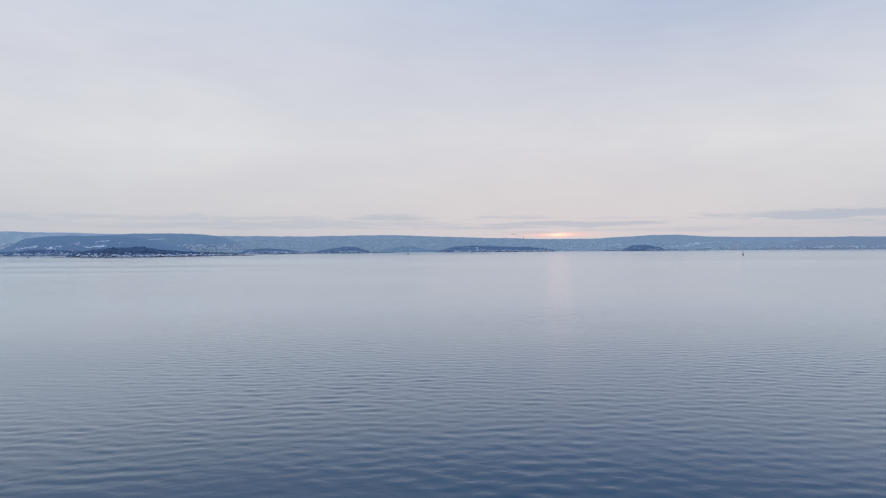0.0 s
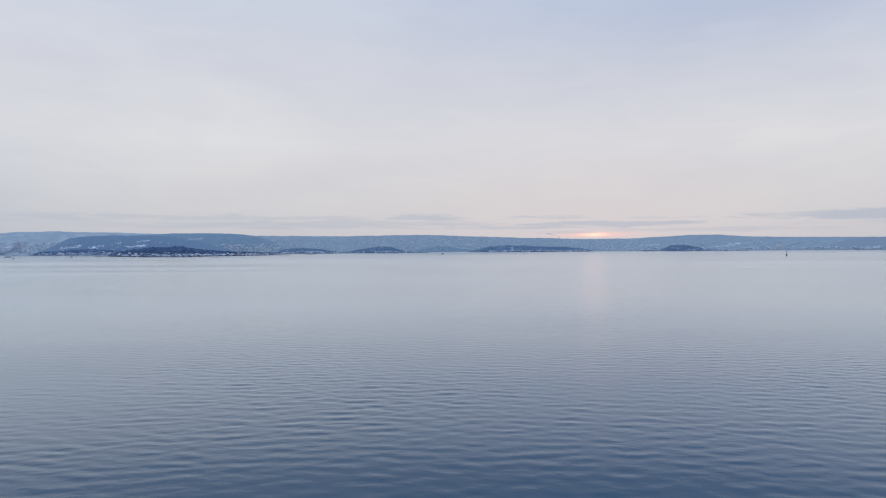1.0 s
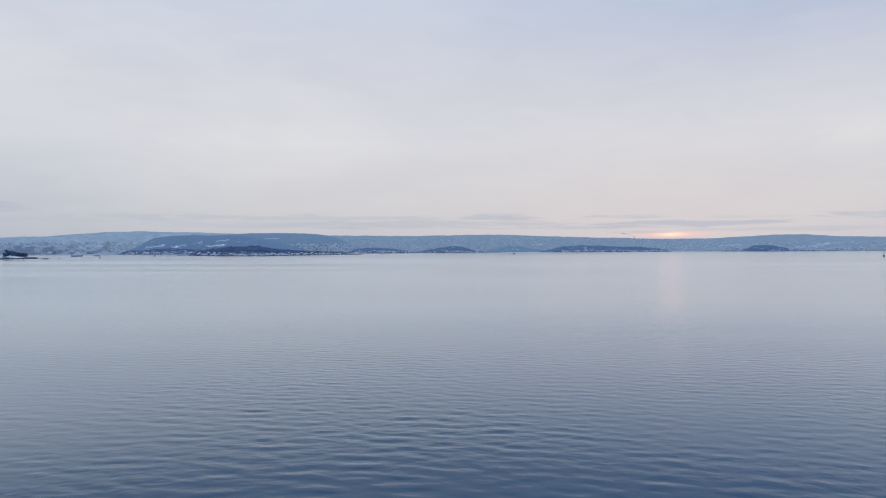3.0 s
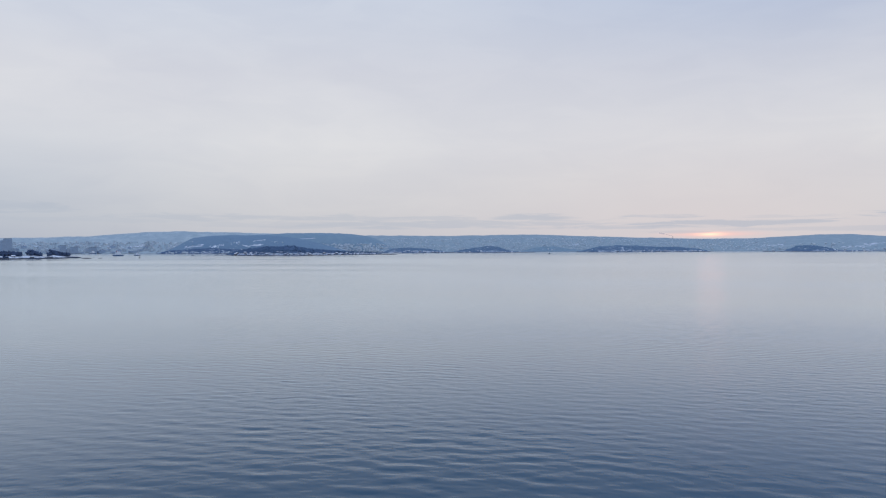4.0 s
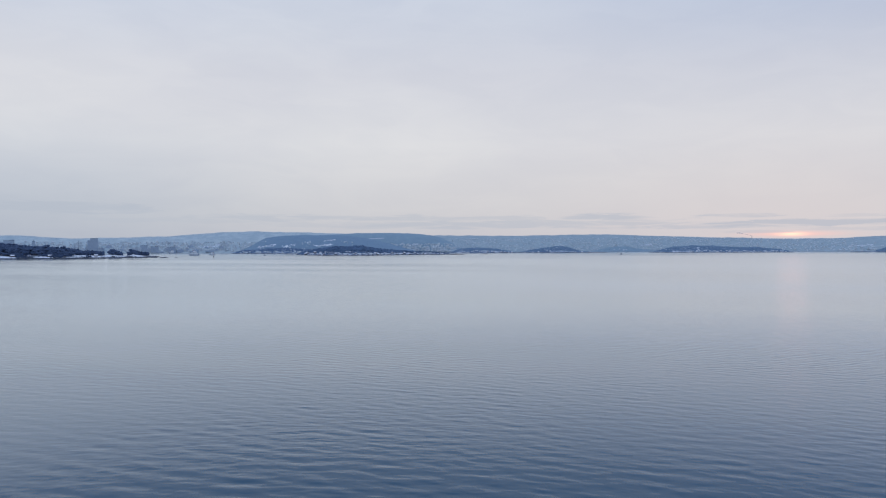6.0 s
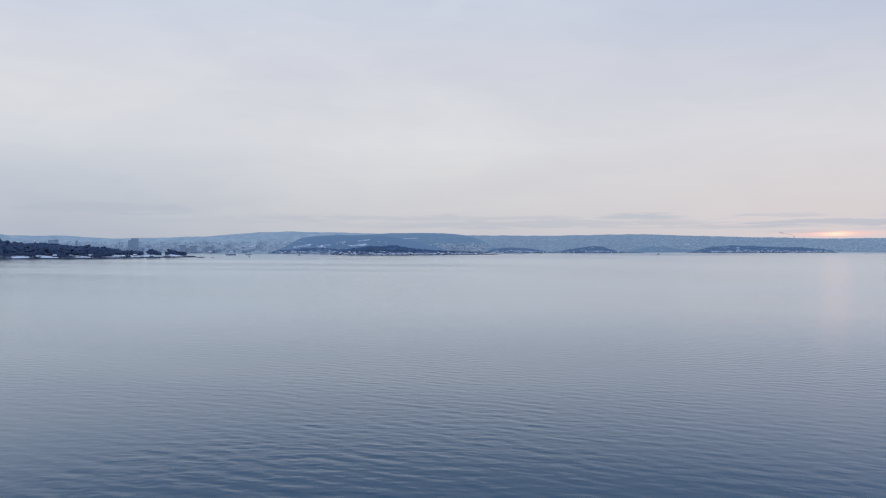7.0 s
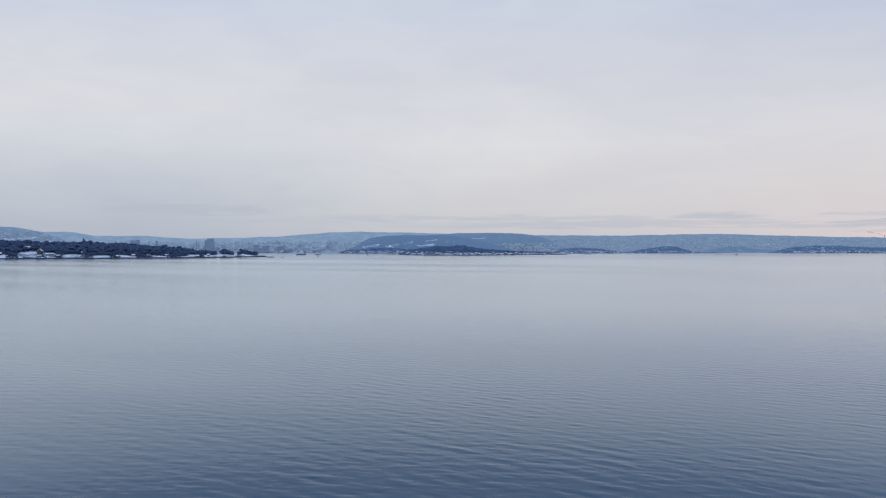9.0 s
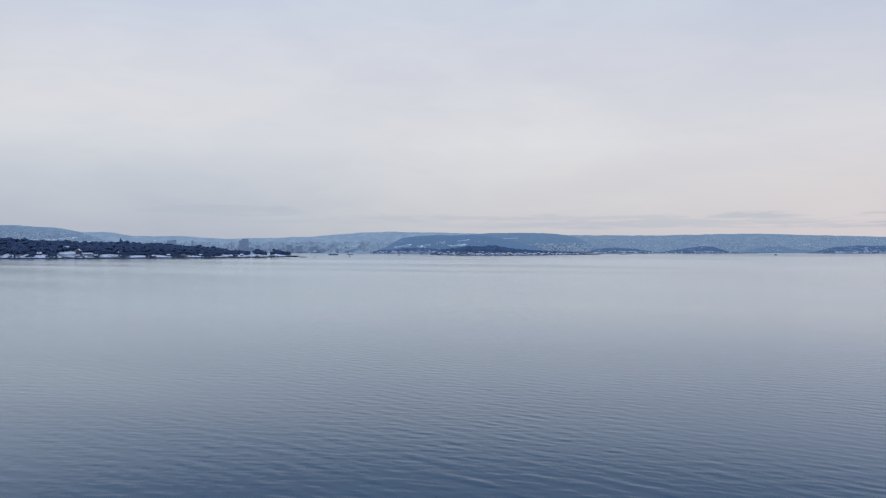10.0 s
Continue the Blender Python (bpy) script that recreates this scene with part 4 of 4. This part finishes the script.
wood("woods_peninsula_shore", near_land, -60, -41, 0.014, 0.12, 1150, ROUNDS + ROUNDS + CONIFERS, (5, 9.5), [FOREST, BARK], "scattered dark shore trees standing in snow", 121, NEAR_HOLES, dense=0.0, wide=0.95, patch=90)
for a0, a1, n, seed in ((-43.6, -42.0, 280, 122), (-41.95, -41.0, 210, 124), (-40.6, -39.8, 150, 125), (-39.4, -38.1, 190, 123)):
    wood("woods_point", near_land, a0, a1, 0.22, 0.6, n * 3 // 4, ROUNDS + FAR_TREES[:3], (4, 15), [FOREST, BARK], "clump of dark trees on the snowy point", seed, dense=0.9, wide=1.0)


def single_tree(land, az, d, h, label, shape):
    v, f, m = shape
    top = new("tree")
    tagged(top, label, "tree")
    for name, slot, mat in (("crown", 0, FOREST), ("trunk", 1, BARK)):
        bm = bmesh.new()
        keep = [q for q, s in zip(f, m) if s == slot]
        ids = sorted({i for q in keep for i in q})
        vs = {i: bm.verts.new((v[i][0] * h * 0.8, v[i][1] * h * 0.8, v[i][2] * h)) for i in ids}
        for q in keep:
            bm.faces.new([vs[i] for i in q])
        part(name, bm, mat, top)
    return put(top, land, az, d, 20)


for az, inland, h, shape in ((-49.75, 235, 23, crown_conifer(300, 9, 3)), (-53.25, 225, 17, crown_round(301, 7)), (-56.3, 220, 15, crown_round(302, 7)), (-48.9, 225, 16, crown_round(303, 8)), (-47.7, 220, 15, crown_round(304, 7)), (-51.9, 225, 15, crown_round(305, 6))):
    single_tree(near_land, az, float(near_land.shore(az)) + inland, h, "tall dark spruce rising above the woods" if h > 20 else "tall round-topped pine above the woods", shape)


# ---- rocks, boats and sea marks ----
def skerry(az, d, length, high, seed):
    bm = bmesh.new()
    bmesh.ops.create_icosphere(bm, subdivisions=3, radius=1)
    for q in bm.verts:
        n = noise.noise(q.co * 2.2 + Vector((seed, 0, 0))) * 0.4 + noise.noise(q.co * 5) * 0.15
        q.co = Vector((q.co.x * length / 2, q.co.y * length * 0.22, q.co.z * high)) * (1 + n)
    me = bpy.data.meshes.new("skerry")
    bm.to_mesh(me)
    bm.free()
    me.materials.append(ROCK)
    ob = tagged(new("skerry", me), "low dark wave-washed rock in the water", "rock")
    x, y = polar(az, d)
    ob.matrix_basis = pose(float(x), float(y), -0.3, 0, 0, -az)


for q in ((-36.95, 1960, 22, 2.2, 1), (-36.1, 1950, 9, 1.2, 2), (-37.75, 2070, 24, 3.4, 3), (-13.2, 2750, 30, 1.6, 4), (13.0, 3610, 60, 2.0, 6), (-15.2, 2540, 40, 2.4, 7), (-11.6, 3180, 24, 1.2, 8), (-40.1, 1935, 26, 3.0, 9)):
    skerry(*q)


def hull_mesh(length, beam, depth, deck, keel=-0.8):
    """A ship's hull: pointed bow, tapered stern, flared sides."""
    bm = bmesh.new()
    rows = []
    for t in np.linspace(0, 1, 13):
        x = (t - 0.5) * length
        w = beam / 2 * min(1.0, (1 - t) * 3.2 + 0.02) ** 0.6 * (0.82 + 0.18 * min(1, t * 6))
        sheer = deck + depth * 0.35 * max(0, t - 0.6) ** 2 * 6
        rows.append([bm.verts.new(q) for q in ((x, -w, sheer), (x, -w * 0.92, 0), (x, -w * 0.55, keel), (x, w * 0.55, keel), (x, w * 0.92, 0), (x, w, sheer))])
    for a, b in zip(rows, rows[1:]):
        for i in range(5):
            bm.faces.new((a[i], a[i + 1], b[i + 1], b[i]))
        bm.faces.new((a[5], a[0], b[0], b[5]))
    bm.faces.new(rows[0])
    bm.faces.new(rows[-1][::-1])
    bmesh.ops.recalc_face_normals(bm, faces=bm.faces)
    return bm


def ferry(az, d, length, turn, label):
    top = new("ferry")
    tagged(top, label, "ferry")
    b, L = length * 0.26, length
    part("hull", hull_mesh(L, b, 2.0, L * 0.09), HULL, top, "dark blue hull")
    z = L * 0.09
    for x0, x1, k, h in ((-0.38, 0.32, 0.46, 0.13), (-0.26, 0.24, 0.42, 0.13), (-0.10, 0.18, 0.34, 0.13)):
        cabin = part("cabin", box(bmesh.new(), x0 * L, x1 * L, -b * k, b * k, z, z + h * L), DECK, top, "white deckhouse")
        part("window_row", box(bmesh.new(), (x0 + 0.02) * L, (x1 - 0.02) * L, -b * k - 0.05, b * k + 0.05, z + h * L * 0.55, z + h * L * 0.68), GLASS, cabin)
        z += h * L
    part("funnel", lathe(bmesh.new(), [(L * 0.03, z - L * 0.06), (L * 0.027, z + L * 0.06), (L * 0.02, z + L * 0.065)], 10, -0.12 * L, 0), RED_PAINT, top, "red funnel")
    part("mast", lathe(bmesh.new(), [(L * 0.008, z), (L * 0.006, z + L * 0.14), (L * 0.002, z + L * 0.16)], 6, 0.05 * L, 0), IRON, top)
    x, y = polar(az, d)
    top.matrix_basis = pose(float(x), float(y), 0, 0, 0, turn)


ferry(-35.15, 2700, 34, 30, "dark-hulled passenger ferry with white decks, lying on the fjord")
ferry(-33.9, 2760, 22, 205, "small white-decked ferry lying on the fjord")
ferry(-37.0, 4300, 34, 20, "small dark ferry close under the town")


def workboat(az, d, length, turn, label):
    top = new("boat")
    tagged(top, label, "boat")
    part("hull", hull_mesh(length, length * 0.32, 1.2, length * 0.11), HULL, top)
    part("cabin", box(bmesh.new(), -length * 0.1, length * 0.2, -length * 0.1, length * 0.1, length * 0.11, length * 0.33), DECK if turn > 90 else IRON, top)
    part("mast", lathe(bmesh.new(), [(0.08, length * 0.33), (0.05, length * 0.6)], 6), IRON, top)
    x, y = polar(az, d)
    top.matrix_basis = pose(float(x), float(y), 0, 0, 0, turn)


workboat(-30.05, 2500, 9, 40, "small dark workboat on the open water")
workboat(-2.8, 2500, 10, 20, "low dark boat far out on the fjord")
workboat(-16.2, 2480, 8, 120, "small pale boat off the island")


def beacon(az, d, h, base_r, label, top_mat):
    top = new("sea_beacon")
    tagged(top, label, "beacon")
    part("base", lathe(bmesh.new(), [(base_r * 1.1, -2), (base_r * 1.1, 0.6), (base_r, 0.7), (base_r * 0.9, h * 0.36), (base_r * 1.0, h * 0.37), (base_r * 1.0, h * 0.40)], 14), IRON, top, "dark round base")
    part("column", lathe(bmesh.new(), [(base_r * 0.36, h * 0.40), (base_r * 0.28, h * 0.74)], 10), DECK, top, "slim white column")
    part("gallery", lathe(bmesh.new(), [(base_r * 0.3, h * 0.74), (base_r * 0.6, h * 0.77), (base_r * 0.6, h * 0.79)], 12), IRON, top)
    lantern = part("lantern", lathe(bmesh.new(), [(base_r * 0.4, h * 0.79), (base_r * 0.4, h * 0.91)], 10), GLASS, top)
    part("cap", lathe(bmesh.new(), [(base_r * 0.5, h * 0.91), (base_r * 0.3, h * 0.97), (base_r * 0.05, h)], 10), top_mat, lantern)
    x, y = polar(az, d)
    top.matrix_basis = pose(float(x), float(y), 0)


beacon(22.7, 1680, 9.6, 1.4, "slim sea beacon on a dark round base in open water", IRON)
beacon(-33.55, 2050, 8.5, 1.1, "red-topped sea mark standing in the water", RED_PAINT)
beacon(-12.7, 2750, 8, 0.9, "small dark sea mark off the islands", IRON)


# ---- smaller things on the shores ----
white_block = city_block(20, 14, 26, SNOW, "tall white block of flats above the far shore", "white shore blocks")
put(white_block, far_hills, 22.25, on_slope(far_hills, 22.25, 6), -30, 1.0)
for az, z, scale in ((22.0, 4, 0.6), (22.5, 4, 0.75), (21.75, 3, 0.5)):
    put(copy_thing(white_block, Matrix.Identity(4)), far_hills, az, on_slope(far_hills, az, z), -az, scale)


def jetty(az, length, label):
    """A plank jetty on posts that reaches out from the shore."""
    top = new("jetty")
    tagged(top, label, "jetty")
    for i in range(int(length / 2)):
        part("plank", box(bmesh.new(), -1.4, 1.4, -i * 2.0 - 1.9, -i * 2.0, 1.0, 1.2), GREY_WALL, top)
    for i in range(int(length / 6) + 1):
        for x in (-1.2, 1.2):
            part("post", lathe(bmesh.new(), [(0.18, -3), (0.16, 1.5)], 6, x, -i * 6.0 - 0.5), IRON, top)
    part("handrail", box(bmesh.new(), -1.35, -1.25, -length + 0.5, 0, 2.0, 2.1), IRON, top)
    x, y = polar(az, float(near_land.shore(az)) + 16)
    top.matrix_basis = pose(float(x), float(y), 0, 0, 0, -az)


for az, length in ((-54.2, 26), (-51.6, 30), (-47.2, 24), (-44.3, 26), (-39.6, 34)):
    jetty(az, length, "dark plank jetty on posts at the snowy shore")


def boathouse(az, inland, turn):
    top = new("boathouse")
    tagged(top, "small dark boathouse with a snowy roof by the water", "boathouse", group="boathouses")
    part("wall", box(bmesh.new(), -3.5, 3.5, -2.5, 2.5, -1.5, 2.6), DARK_ROOF, top)
    for s in (-1, 1):
        bm = bmesh.new()
        vs = [bm.verts.new((x, y, z + u)) for u in (0, 0.4) for x, y, z in ((-3.9, s * 3.0, 2.3), (3.9, s * 3.0, 2.3), (3.9, 0, 4.4), (-3.9, 0, 4.4))]
        for f in ((0, 1, 2, 3), (4, 5, 6, 7), (0, 1, 5, 4), (1, 2, 6, 5), (2, 3, 7, 6), (3, 0, 4, 7)):
            bm.faces.new([vs[i] for i in f])
        bmesh.ops.recalc_face_normals(bm, faces=bm.faces)
        part("roof", bm, ROOF_SNOW, top, "snow-covered roof slope")
    part("door", box(bmesh.new(), -1.3, 1.3, -2.58, -2.46, 0, 2.2), GREY_WALL, top)
    return put(top, near_land, az, float(near_land.shore(az)) + inland, turn)


for az, inland, turn in ((-55.3, 22, 60), (-51.1, 24, 45), (-47.4, 20, 50), (-40.3, 24, 44)):
    boathouse(az, inland, turn)


def shore_rocks(land, a0, a1, count, seed):
    """Boulders along the waterline, too many to count."""
    r = random.Random(seed)
    v, f, m = crown_clump(900 + seed)
    spots = []
    for _ in range(count):
        az = r.uniform(a0, a1)
        x, y = polar(az, float(land.shore(az)) + r.uniform(2, 24))
        w = r.uniform(2.5, 8)
        spots.append((0, x, y, -0.5, r.uniform(0, 6.28), w, w * r.uniform(0.3, 0.55)))
    tagged(new("shore_rocks", scatter_mesh("shore_rocks", [(v, f, m)], spots, [ROCK])), "dark boulders along the snowy waterline", "rocks", kind="stuff")


shore_rocks(near_land, -60, -37.8, 420, 1)
shore_rocks(home_isle, -28.5, -15.2, 160, 2)


def smoke_mist(k, p, geo):
    pos = geo.outputs["Position"]
    k.l(k.mix(k.noise(pos, 0.05, 3, 0.6), (0.40, 0.43, 0.50), (0.50, 0.53, 0.58)), p.inputs["Base Color"])
    p.inputs["Roughness"].default_value = 1.0
    k.l(k.ramp(k.noise(pos, 0.07, 4, 0.6, 0.5), [(0.35, 0.02), (0.68, 0.30)]), p.inputs["Alpha"])


SMOKE = material("chimney_smoke", smoke_mist)


def smoke(az, z0, length):
    """A wisp that widens as it drifts and rises from the chimney."""
    r = random.Random(8)
    bm, rows, d = bmesh.new(), [], on_slope(far_hills, az, 70)
    for i in range(26):
        t = i / 25
        x, y = polar(az - math.degrees(length * t / d), d)
        z, w = z0 + 20 * t ** 0.75 + r.uniform(-1, 1) * t, 1.2 + 6.5 * t * r.uniform(0.75, 1.2)
        rows.append([bm.verts.new((x + w * 0.6 * math.cos(a), y + w * math.sin(a), z + w * 0.55 * math.sin(a + 0.8) * r.uniform(0.8, 1.2))) for a in np.arange(8) * math.pi / 4])
    for a, b in zip(rows, rows[1:]):
        for i in range(8):
            bm.faces.new((a[i], a[(i + 1) % 8], b[(i + 1) % 8], b[i]))
    me = bpy.data.meshes.new("smoke_plume")
    bm.to_mesh(me)
    bm.free()
    me.materials.append(SMOKE)
    tagged(new("smoke_plume", me), "thin grey smoke drifting from the far chimney", "smoke", kind="stuff")


smoke(6.4, 88, 80)
